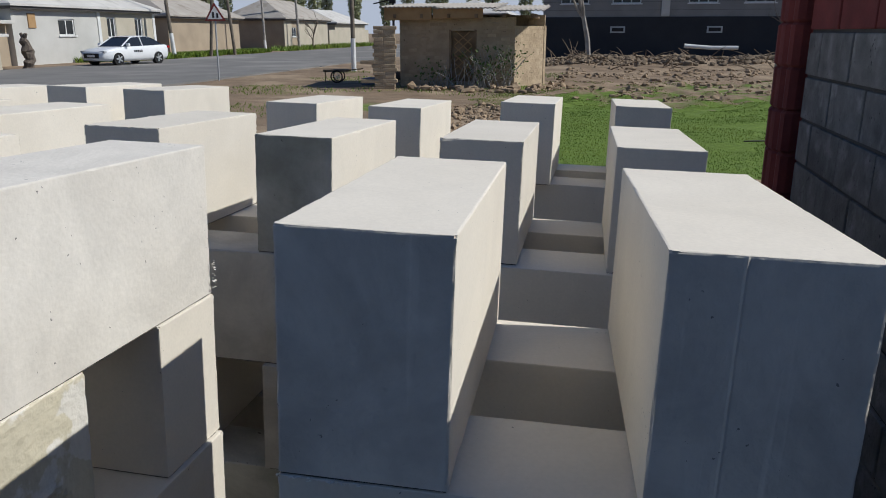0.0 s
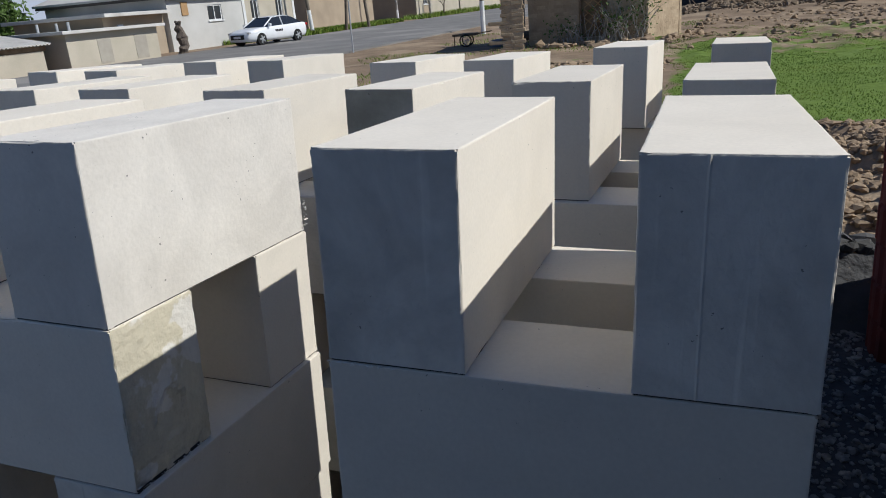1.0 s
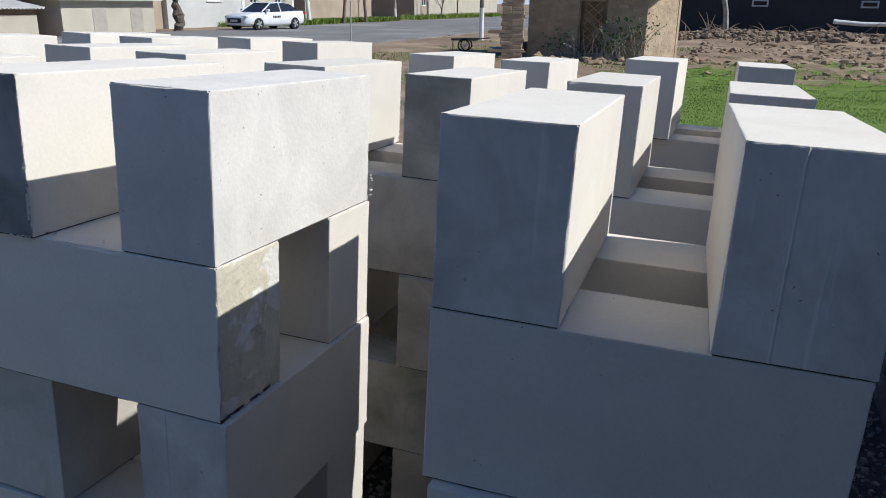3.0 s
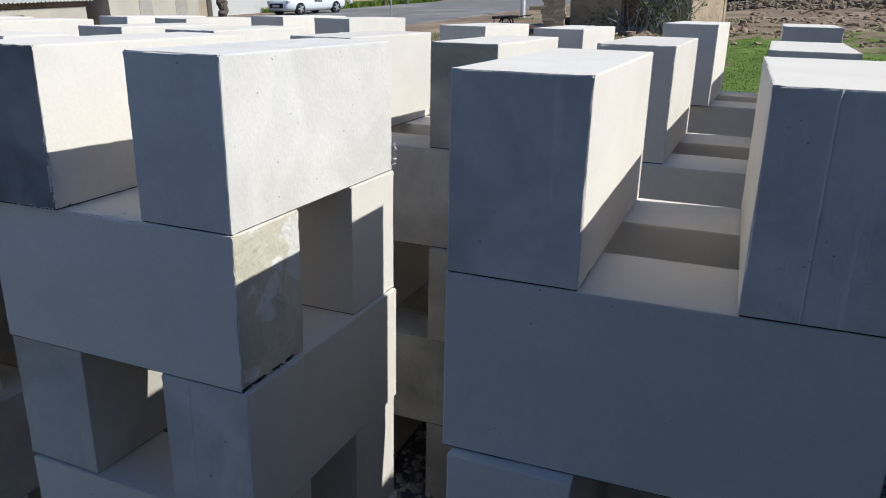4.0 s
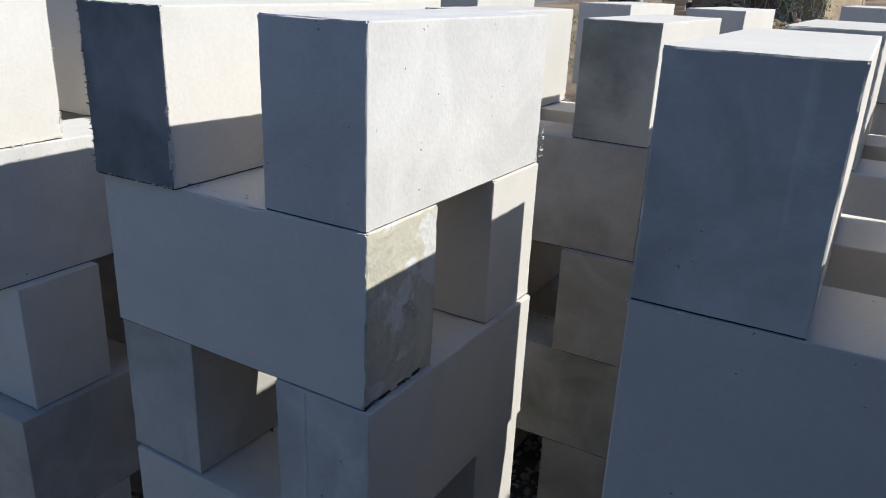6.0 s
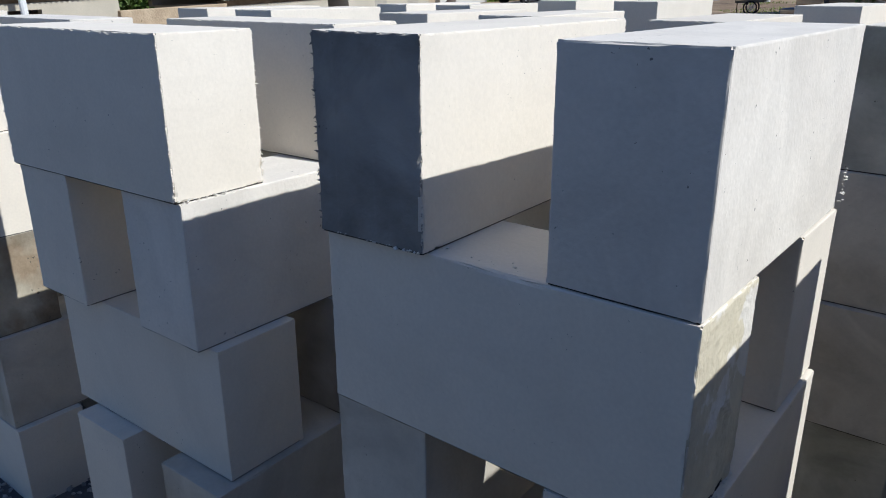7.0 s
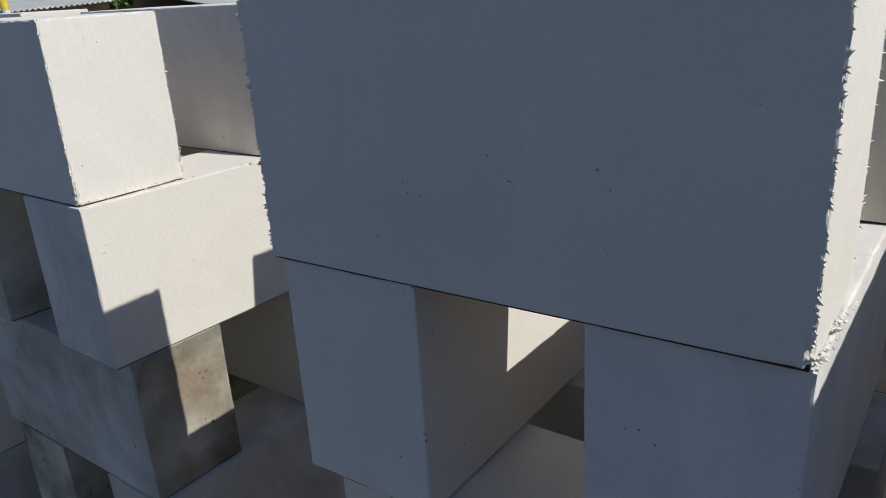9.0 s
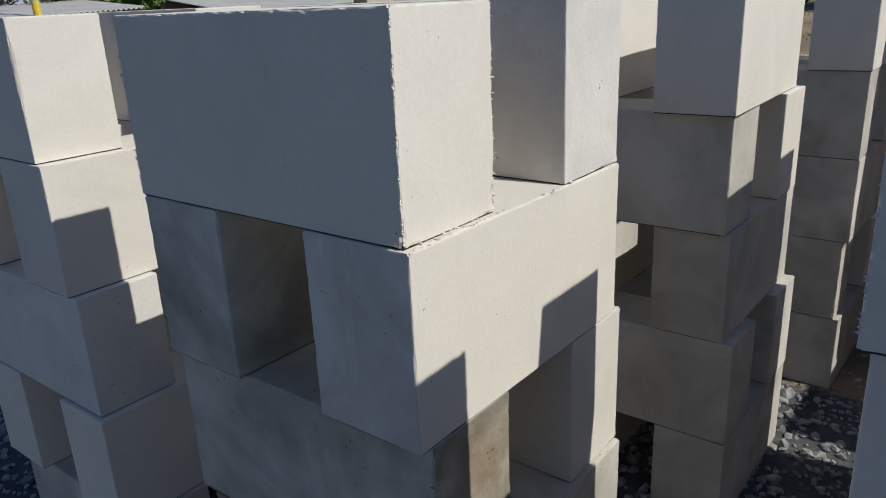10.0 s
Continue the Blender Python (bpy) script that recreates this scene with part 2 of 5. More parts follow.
def ground_material():
    m = mat("ground", (0.27, 0.195, 0.125), (0.17, 0.122, 0.08), 1.3, 0.97, 0.9, 14.0, coords="Object", c3=(0.33, 0.25, 0.165), c3_scale=0.5, c3_cut=0.5)
    nt = m.node_tree
    N, L = nt.nodes.new, nt.links.new
    b = nt.nodes["Principled BSDF"]
    tc = N("ShaderNodeTexCoord")
    base = b.inputs["Base Color"].links[0].from_socket
    for layer, color in (("grass", (0.11, 0.165, 0.022)), ("gravel", (0.085, 0.085, 0.088))):
        at = N("ShaderNodeAttribute")
        at.attribute_name = layer
        no = N("ShaderNodeTexNoise")
        no.inputs["Scale"].default_value = 1.6 if layer == "grass" else 40.0
        no.inputs["Detail"].default_value = 8.0
        L(tc.outputs["Object"], no.inputs["Vector"])
        add = N("ShaderNodeMath")
        add.operation = "ADD"
        L(at.outputs["Fac"], add.inputs[0])
        L(no.outputs["Fac"], add.inputs[1])
        rg = N("ShaderNodeMapRange")
        rg.inputs["From Min"].default_value, rg.inputs["From Max"].default_value = 0.95, 1.1
        L(add.outputs[0], rg.inputs["Value"])
        mx = N("ShaderNodeMix")
        mx.data_type = "RGBA"
        L(rg.outputs[0], mx.inputs[0])
        L(base, mx.inputs[6])
        sh = N("ShaderNodeMix")
        sh.data_type = "RGBA"
        sh.inputs[6].default_value = (*[v * 0.6 for v in color], 1)
        sh.inputs[7].default_value = (*[v * 1.5 for v in color], 1)
        fn = N("ShaderNodeTexNoise")
        fn.inputs["Scale"].default_value = 9.0
        L(tc.outputs["Object"], fn.inputs["Vector"])
        L(fn.outputs["Fac"], sh.inputs[0])
        L(sh.outputs[2], mx.inputs[7])
        base = mx.outputs[2]
    L(base, b.inputs["Base Color"])
    return m


GROUND = ground_material()

# ---- mesh helpers ----


def mesh_of(name, bm, material):
    me = bpy.data.meshes.new(name)
    bm.to_mesh(me)
    bm.free()
    me.materials.append(material)
    return me


def part(name, bm, material, parent=None, label=""):
    ob = new(name, mesh_of(name, bm, material))
    if parent:
        ob.parent = parent
    if label:
        ob["label"] = label
    return ob


def thing(name, x, y, z, rz, label, category, group="", kind=""):
    ob = new(name)
    ob.empty_display_size = 0.1
    ob.matrix_world = pose(x, y, z, 0, 0, rz)
    return tagged(ob, label, category, group, kind)


def box(bm, x0, x1, y0, y1, z0, z1, bevel=0.0, m=None):
    vs = [bm.verts.new((x, y, z)) for x in (x0, x1) for y in (y0, y1) for z in (z0, z1)]
    for q in ((0, 1, 3, 2), (4, 6, 7, 5), (0, 4, 5, 1), (2, 3, 7, 6), (0, 2, 6, 4), (1, 5, 7, 3)):
        bm.faces.new([vs[i] for i in q])
    if bevel:
        es = {e for v in vs for e in v.link_edges}
        r = bmesh.ops.bevel(bm, geom=list(es), offset=bevel, segments=2, affect="EDGES", profile=0.6)
        vs = list({v for f in r["faces"] for v in f.verts} | {v for v in vs if v.is_valid})
    if m:
        bmesh.ops.transform(bm, matrix=m, verts=vs)
    return bm


def boxed(*args, **kw):
    return box(bmesh.new(), *args, **kw)


def tube(bm, pts, radii, seg=8):
    """A round bar through the points, with its ends closed."""
    rings = []
    for i, p in enumerate(pts):
        p = Vector(p)
        d = (Vector(pts[min(i + 1, len(pts) - 1)]) - Vector(pts[max(i - 1, 0)])).normalized()
        side = d.cross(Vector((0.31, 0.95, 0.1))).normalized()
        up = d.cross(side)
        r = radii[i] if isinstance(radii, (list, tuple)) else radii
        rings.append([bm.verts.new(p + r * (math.cos(a) * side + math.sin(a) * up)) for a in [2 * math.pi * k / seg for k in range(seg)]])
    for a, b in zip(rings, rings[1:]):
        for k in range(seg):
            bm.faces.new((a[k], a[(k + 1) % seg], b[(k + 1) % seg], b[k]))
    bm.faces.new(rings[0][::-1])
    bm.faces.new(rings[-1])
    return bm


def tubed(pts, radii, seg=8):
    return tube(bmesh.new(), pts, radii, seg)


def from_arrays(name, verts, faces, material):
    me = bpy.data.meshes.new(name)
    me.from_pydata(verts.tolist(), [], faces.tolist())
    me.materials.append(material)
    return me


ICO = bmesh.new()
bmesh.ops.create_icosphere(ICO, subdivisions=1, radius=1.0)
ICO.verts.ensure_lookup_table()
ICO_V = np.array([v.co[:] for v in ICO.verts])
ICO_F = np.array([[v.index for v in f.verts] for f in ICO.faces])
ICO.free()


def stones(name, places, sizes, material, flat=0.65, rough=0.35, seed=1):
    """Many loose lumps, each its own small uneven solid, in one mesh."""
    rng = np.random.default_rng(seed)
    n = len(places)
    v = ICO_V[None] * (1 + rng.uniform(-rough, rough, (n, 12, 1)))
    v = v * rng.uniform(0.6, 1.3, (n, 1, 3)) * sizes[:, None, None]
    a = rng.uniform(0, 2 * np.pi, n)
    tilt = rng.uniform(-0.5, 0.5, n)
    ct, st = np.cos(tilt)[:, None], np.sin(tilt)[:, None]
    y, z = v[..., 1] * ct - v[..., 2] * st, v[..., 1] * st + v[..., 2] * ct
    v = np.stack([v[..., 0], y, z * flat], -1)
    c, s = np.cos(a)[:, None], np.sin(a)[:, None]
    v = np.stack([v[..., 0] * c - v[..., 1] * s, v[..., 0] * s + v[..., 1] * c, v[..., 2]], -1) + places[:, None]
    f = ICO_F[None] + (np.arange(n) * 12)[:, None, None]
    return new(name, from_arrays(name, v.reshape(-1, 3), f.reshape(-1, 3), material))


def leaves(name, places, size, material, seed=1, stretch=1.0):
    """Many small folded leaf blades in one mesh."""
    rng = np.random.default_rng(seed)
    n = len(places)
    d = rng.normal(size=(n, 3))
    d /= np.linalg.norm(d, axis=1)[:, None]
    e = np.cross(d, rng.normal(size=(n, 3)))
    e /= np.linalg.norm(e, axis=1)[:, None]
    s = size * rng.uniform(0.6, 1.4, (n, 1))
    k = np.cross(d, e) * s * 0.18
    v = np.stack([places - d * s * stretch, places + e * s * 0.5 + k, places + d * s * stretch, places - e * s * 0.5 + k], 1).reshape(-1, 3)
    f = np.array([[0, 1, 2], [0, 2, 3]])[None] + (np.arange(n) * 4)[:, None, None]
    return from_arrays(name, v, f.reshape(-1, 3), material)


# ---- ground ----
STEP_Y = 3.33


def yard_z(x, y):
    n = YARD.to_3x3() @ Vector((0, 0, 1))
    return -(n.x * x + n.y * y) / n.z


def smooth(a, b, v):
    t = min(1.0, max(0.0, (v - a) / (b - a)))
    return t * t * (3 - 2 * t)


def in_yard(x, y):
    return -30 < x < 1.95 and -30 < y < STEP_Y


def ground_z(x, y):
    lump = noise.noise((x * 0.5, y * 0.5, 3.1)) * 0.05 + noise.noise((x * 1.9, y * 1.9, 7.7)) * 0.025
    if in_yard(x, y):
        fade = smooth(-9, -5, x) * smooth(-8, -4, y)
        return fade * yard_z(x, y) + 0.043 * math.exp(-((x - 0.67) ** 2 + (y - 2.4) ** 2) / 0.35) + (1 - fade) * -0.05 + lump * 0.12 - 0.004
    high = 0.26 * (1 - smooth(4.0, 9.5, y)) * smooth(-4.5, -1.5, x)
    clods = (1.6 * smooth(3.4, 4.0, y) * (1 - smooth(7.4, 8.6, y)) + 0.8 * smooth(14.5, 18, y) * (1 - smooth(30, 36, y)) * smooth(-2, 0, x)) * 0.9
    mound = 0.42 * smooth(33, 39, y) * (1 - smooth(43, 47.5, y)) * smooth(-3, 0, x) * (1 - smooth(17, 22, x)) * (0.7 + 0.5 * noise.noise((x * 0.3, y * 0.3, 1.0)))
    road = 1 - smooth(-12.5, -10.0, x) if x < -10 else 0.0
    return high + (lump + clods * 0.16 * noise.noise((x * 2.6, y * 2.6, 0.3))) * (1 - road) * (1 - smooth(60, 90, abs(y))) + mound - 0.01


def steps(*runs):
    out = [runs[0][0]]
    for a, b, n in runs:
        out += [a + (b - a) * (i + 1) / n for i in range(n)]
    return out


def build_ground():
    xs = steps((-2500, -400, 4), (-400, -60, 8), (-60, -12, 24), (-12, -4.5, 20), (-4.5, 1.93, 50), (1.93, 1.96, 1), (1.96, 8, 60), (8, 30, 40), (30, 120, 8), (120, 2500, 5))
    ys = steps((-2500, -300, 4), (-300, -30, 6), (-30, -4, 14), (-4, 3.32, 50), (3.32, 3.345, 1), (3.345, 9, 66), (9, 24, 70), (24, 50, 60), (50, 140, 20), (140, 2500, 7))
    verts = [(x, y, ground_z(x, y)) for y in ys for x in xs]
    w = len(xs)
    faces = [(j * w + i, j * w + i + 1, (j + 1) * w + i + 1, (j + 1) * w + i) for j in range(len(ys) - 1) for i in range(w - 1)]
    me = bpy.data.meshes.new("ground")
    me.from_pydata(verts, [], faces)
    grass = me.attributes.new("grass", "FLOAT", "POINT")
    gravel = me.attributes.new("gravel", "FLOAT", "POINT")
    for i, (x, y, z) in enumerate(verts):
        yard = in_yard(x, y)
        patch = noise.noise((x * 0.22, y * 0.22, 5.0))
        g = 0.0
        if not yard:
            g = smooth(7.6, 8.5, y) * (1 - 0.4 * smooth(17.5, 20.5, y + 3.0 * patch)) * (1 - smooth(24.0, 28, y + 3.5 * patch)) * smooth(-1.6 if y > 16 else -0.8, 0.2, x) * (1 - smooth(25, 40, x))
            g = max(g, smooth(8, 10, y) * (1 - smooth(27, 34, y)) * smooth(-11, -9, x) * (1 - smooth(-1.5, 0.5, x)) * (0.35 + 0.5 * patch))
            g = max(g, (1 - smooth(-29.2, -28.2, x)) * 0.2, 0.45 * smooth(60, 90, y))
        grass.data[i].value = g * 0.8
        # the step face (3.3 < y < 3.4) borrows the dark gravel tone as painted shade
        gravel.data[i].value = 0.75 if 3.3 < y < 3.4 or yard and (y < (2.6 if x > -1.3 else 2.02) + 0.5 * patch or x > 0.9) else (0.3 if yard else 0.0)
    me.materials.append(GROUND)
    for p in me.polygons:
        p.use_smooth = True
    tagged(new("ground", me), "bare earth, grass and gravel yard around the block stacks", "ground", kind="structure")


build_ground()

# the street beyond the yard, slightly above its verges
bm = bmesh.new()
pts = [(-25.6, -60), (-25.6, 20), (-25.8, 60), (-26.5, 160), (-14.0, 160), (-12.9, 60), (-12.9, 20), (-12.9, -60)]
top = [bm.verts.new((x, y, 0.05)) for x, y in pts]
low = [bm.verts.new((x, y, -0.1)) for x, y in pts]
bm.faces.new(top[::-1])
bm.faces.new(low)
for i in range(8):
    bm.faces.new((top[i], top[(i + 1) % 8], low[(i + 1) % 8], low[i]))
bmesh.ops.recalc_face_normals(bm, faces=bm.faces)
tagged(part("road", bm, ASPHALT), "worn grey asphalt street with dusty edges", "road", kind="structure")

# ---- aerated concrete blocks ----
BL, BW, BH = 0.6, 0.2, 0.3


def cuts(length, step):
    n = max(2, round((length - 0.03) / step))
    mid = [0.015 + (length - 0.03) * i / n for i in range(n + 1)]
    return [0.0, 0.003, 0.007] + mid + [length - 0.007, length - 0.003, length]


def block_mesh(seed, ragged, material, end_material=None, side=0, ridge=None, length=BL, width=BW, scar=None):
    """One block, standing on its narrow long side, with worn and chipped edges; its lower left front corner is the origin."""
    size = (length, width, BH)
    cell = 0.02 if ragged < 1.25 else 0.01
    ax = [cuts(length, cell), cuts(width, cell), cuts(BH, cell)]
    if ridge:
        ax[1] = sorted(ax[1] + [ridge - 0.0025, ridge, ridge + 0.0025])
    index, verts, faces = {}, [], []

    def vert(c):
        key = tuple(round(v, 5) for v in c)
        if key in index:
            return index[key]
        out = list(c)
        near = [min(c[i], size[i] - c[i]) for i in range(3)]
        p = (c[0] * 1.0 + seed * 3.7, c[1] + seed * 1.3, c[2] - seed * 2.1)
        on = [i for i in range(3) if near[i] < 0.0075]
        edge = [i for i in range(3) if near[i] < 0.0005]
        if len(edge) >= 2 or (len(on) >= 2 and edge):
            n1 = noise.noise((p[0] * 8, p[1] * 8, p[2] * 8))
            n2 = noise.noise((p[0] * 60, p[1] * 60, p[2] * 60))
            chip = max(0.0, n1 - 0.34) * 0.008 * (0.3 + ragged) + n2 * 0.0007 * ragged + max(0.0, noise.noise((p[0] * 130, p[1] * 130, p[2] * 130)) - 0.2) * 0.003 * ragged
            far = max(near[i] for i in on)
            base = 2 in edge and c[2] < 0.01
            if base:
                chip += 0.001 + max(0.0, noise.noise((p[0] * 22, p[1] * 22, 4.4)) - 0.1) * 0.010
            pull = 0.0006 + chip if far < 0.0005 else (chip - far * 0.7)
            if ragged > 2.0 and far < 0.0005 and not base:
                pull -= max(0.0, noise.noise((p[0] * 75, p[1] * 75, p[2] * 75)) - 0.12) * 0.0019 * ragged
            if len(edge) == 3:
                pull += 0.002
            if far < 0.0005 or pull > 0:
                for i in edge:
                    out[i] += pull if c[i] < size[i] / 2 else -pull
        if c[2] < 0.0005 and min(near[0], near[1]) < 0.045:
            # the lower rim stands off the block beneath, more in some places than in others
            out[2] += 0.0026 + max(-0.0018, 0.0048 * noise.noise((p[0] * 9, p[1] * 9, 9.0)))
        if ridge and c[0] < 0.0005 and abs(c[1] - ridge) < 0.0005:
            out[0] -= 0.0009 + 0.0008 * noise.noise((seed, 3.0, c[2] * 30))
        if scar and c[0] > length - 0.0005:
            # a shallow gouge with a lifted lip, and a broken lower arris
            dy, dz = c[1] - scar[0], c[2] - scar[1]
            d = math.hypot(dy * 1.25, dz) + 0.012 * noise.noise((c[1] * 40, c[2] * 40, seed))
            out[0] -= 0.005 * max(0.0, 1 - d / scar[2]) ** 0.5
            out[0] += 0.004 * max(0.0, 1 - abs(d - scar[2] * 1.05) / 0.012) * (1.0 if dz > 0 else 0.25)
            low = max(0.0, 1 - c[2] / 0.045) * (0.35 + max(0.0, 0.8 - c[1] / 0.12))
            out[0] -= max(0.0, low * (0.5 + noise.noise((c[1] * 30, c[2] * 30, 5.0)))) * 0.014
            out[0] += 0.0012 * noise.noise((c[1] * 55, c[2] * 55, 8.0))
        index[key] = len(verts)
        verts.append(out)
        return index[key]

    for a in range(3):
        b, c = (a + 1) % 3, (a + 2) % 3
        for end in (0.0, size[a]):
            for i in range(len(ax[b]) - 1):
                for j in range(len(ax[c]) - 1):
                    quad = []
                    for u, v in ((i, j), (i + 1, j), (i + 1, j + 1), (i, j + 1)):
                        co = [0, 0, 0]
                        co[a], co[b], co[c] = end, ax[b][u], ax[c][v]
                        quad.append(vert(co))
                    faces.append(quad if end else quad[::-1])
    if ragged > 1.5:
        # thin burrs of cut concrete left along the edges of both ends
        r = random.Random(seed)
        for ex in (0.0, length):
            for wy in (0.0, width):
                for k in range(int(34 * ragged)):
                    z, h = r.uniform(0.004, BH - 0.004), r.uniform(0.001, 0.0035)
                    out = r.uniform(0.0012, 0.0048) * (r.random() + 0.25)
                    dx, dy = (1 if ex else -1), (1 if wy else -1)
                    w = len(verts)
                    verts.extend([(ex - dx * 0.003, wy - dy * 0.001, z - h), (ex - dx * 0.001, wy - dy * 0.003, z), (ex - dx * 0.003, wy - dy * 0.001, z + h),
                                  (ex + dx * out * r.uniform(0.1, 1), wy + dy * out * r.uniform(0.1, 1), z + r.uniform(-2, 2) * h)])
                    faces.extend([(w, w + 1, w + 3), (w + 1, w + 2, w + 3), (w + 2, w, w + 3), (w, w + 2, w + 1)])
    # painted shade and grime in the joint below the block, just behind its faces
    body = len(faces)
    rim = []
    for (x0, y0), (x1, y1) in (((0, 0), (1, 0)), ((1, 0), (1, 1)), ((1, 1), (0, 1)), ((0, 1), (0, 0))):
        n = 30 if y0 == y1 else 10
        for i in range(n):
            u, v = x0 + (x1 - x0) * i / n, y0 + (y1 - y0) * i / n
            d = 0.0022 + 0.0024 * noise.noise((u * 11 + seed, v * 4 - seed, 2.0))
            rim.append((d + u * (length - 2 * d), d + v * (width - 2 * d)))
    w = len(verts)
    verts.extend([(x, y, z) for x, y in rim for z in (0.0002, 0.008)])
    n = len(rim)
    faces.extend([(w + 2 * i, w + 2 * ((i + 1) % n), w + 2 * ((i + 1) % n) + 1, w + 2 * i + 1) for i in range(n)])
    me = bpy.data.meshes.new("concrete_block")
    me.from_pydata(verts, [], faces)
    for m in (material, end_material or material, JOINT_SHADE_GRIME):
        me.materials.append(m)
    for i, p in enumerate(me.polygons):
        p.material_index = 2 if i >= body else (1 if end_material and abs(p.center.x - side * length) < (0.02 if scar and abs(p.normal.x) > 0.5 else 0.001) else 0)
    return me


CLEAN = [block_mesh(s, 0.25, BLOCK) for s in range(1, 8)]
WORN = [block_mesh(s, 1.3, BLOCK) for s in range(11, 16)]
RAGGED = [block_mesh(s, 2.0, BLOCK, width=0.207) for s in range(21, 24)]
PITTED = [block_mesh(s, 0.8, BLOCK_PITTED) for s in range(31, 34)]
DULL = [block_mesh(s, 1.0, BLOCK_DULL) for s in range(41, 44)]
STAINED = [block_mesh(s, 1.4, BLOCK_STAINED) for s in range(51, 53)]
ROUGH = [block_mesh(s, 1.9, BLOCK, BLOCK_ROUGH, length=0.625) for s in range(61, 62)]
RIDGED = [block_mesh(73, 0.6, BLOCK, BLOCK_SCARRED, 0, 0.135)]
RIDGED_WIDE = [block_mesh(73, 0.6, BLOCK, BLOCK_SCARRED, 0, 0.135, width=0.21)]
LONG = [block_mesh(79, 0.5, BLOCK, length=0.62)]
SCARRED = [block_mesh(s, 0.9, BLOCK, BLOCK_SCARRED, 0) for s in (74, 75)]
PATCHED = [block_mesh(71, 1.3, BLOCK, BLOCK_PATCH, 1, scar=(0.105, 0.105, 0.05))]
MOSSY = [block_mesh(s, 1.2, BLOCK_MOSSY) for s in (76, 77)]
MOSSY_FRONT = [block_mesh(78, 1.2, BLOCK, BLOCK_MOSSY, 0)]
STAINED_END = [block_mesh(72, 1.4, BLOCK_MOSSY, BLOCK_STAINED, 1)]
KINDS = {
    "l": (RIDGED, "cream aerated concrete block with a raised casting line"),
    "k": (RIDGED_WIDE, "wide cream aerated concrete block with a raised casting line"),
    "b": (LONG, "long smooth cream aerated concrete block lying crosswise"),
    "e": (PATCHED, "cream aerated concrete block with a yellowed peeling end"),
    "t": (STAINED_END, "weathered aerated concrete block with a mossy stained end"),
    "m": (MOSSY, "weathered olive-grey aerated concrete block in a stack"),
    "h": (MOSSY_FRONT, "cream aerated concrete block with a stained olive-grey end"),
    "f": (SCARRED, "cream aerated concrete block with a scarred pitted end"),
    "c": (CLEAN, "smooth cream aerated concrete block stacked crosswise"),
    "w": (WORN, "cream aerated concrete block with worn chipped edges"),
    "r": (RAGGED, "cream aerated concrete block with ragged crumbling edges"),
    "p": (PITTED, "pitted cream aerated concrete block in a stack"),
    "d": (DULL, "dull weathered grey-brown aerated concrete block"),
    "s": (STAINED, "mossy brown-stained old aerated concrete block"),
    "g": (ROUGH, "cream aerated concrete block with rough grey pour face"),
}
rng = random.Random(4)


def block(x, y, z, along, turn, kind, group):
    """along 'x': the long side runs across; 'y': it runs away from the path. x, y: the lower left front corner in the yard's frame."""
    meshes, label = KINDS[kind]
    ob = new("concrete_block", rng.choice(meshes))
    local = pose(x, y, z, 0, 0, turn)
    if along == "y":
        local = local @ pose(BW, 0, 0, 0, 0, 90)
    ob.matrix_world = YARD @ local
    return tagged(ob, label, "concrete block", group)


def stack(name, layers, dz=0.0):
    """layers from the ground up: (along, [(x, y, turn, kind), ...])"""
    for i, (along, blocks) in enumerate(layers):
        for x, y, turn, kind in blocks:
            block(x, y, dz + i * BH, along, turn, kind, name)


def plain_stack(name, x, y, top, dz=0.0, kinds="ccwcpcdwcc"):
    """An ordinary stack of five crossed layers; top: how the uppermost blocks run."""
    layers = []
    for i in range(5):
        along = top if i % 2 == 0 else ("x" if top == "y" else "y")
        j = lambda a: rng.uniform(-a, a)
        k = [kinds[(2 * i) % len(kinds)], kinds[(2 * i + 1) % len(kinds)]]
        gap = 0.4
        if along == "y":
            layers.append((along, [(x + j(0.012), y + j(0.015), j(1.2), k[0]), (x + gap + j(0.012), y + j(0.015), j(1.2), k[1])]))
        else:
            layers.append((along, [(x + j(0.012), y + j(0.012), j(1.0), k[0]), (x + j(0.012), y + gap + j(0.012), j(1.0), k[1])]))
    stack(name, layers, dz)


# the front row, from the wall outwards
stack("first stack of the front row", [
    ("y", [(0.41, -0.01, 1, "c"), (0.80, 0.0, 1, "w")]),
    ("x", [(0.405, -0.02, 1.5, "c"), (0.40, 0.40, 1, "d")]),
    ("y", [(0.41, -0.02, 1.5, "c"), (0.80, -0.01, 1, "c")]),
    ("x", [(0.392, 0.002, 2.0, "b"), (0.392, 0.405, 1.5, "c")]),
    ("y", [(0.392, 0.004, 1.4, "f"), (0.814, 0.016, 2.2, "k")]),
])
stack("second stack of the front row", [
    ("y", [(-0.60, 0.0, 0, "c"), (-0.19, 0.0, 0, "w")]),
    ("x", [(-0.60, 0.0, 0.5, "c"), (-0.597, 0.395, 0, "c")]),
    ("y", [(-0.615, 0.01, -0.5, "d"), (-0.19, -0.005, 0, "l")]),
    ("x", [(-0.60, -0.006, 0.4, "e"), (-0.60, 0.40, 0, "c")]),
    ("y", [(-0.594, -0.024, 2.0, "g"), (-0.203, 0.0, 0.2, "p")]),
])
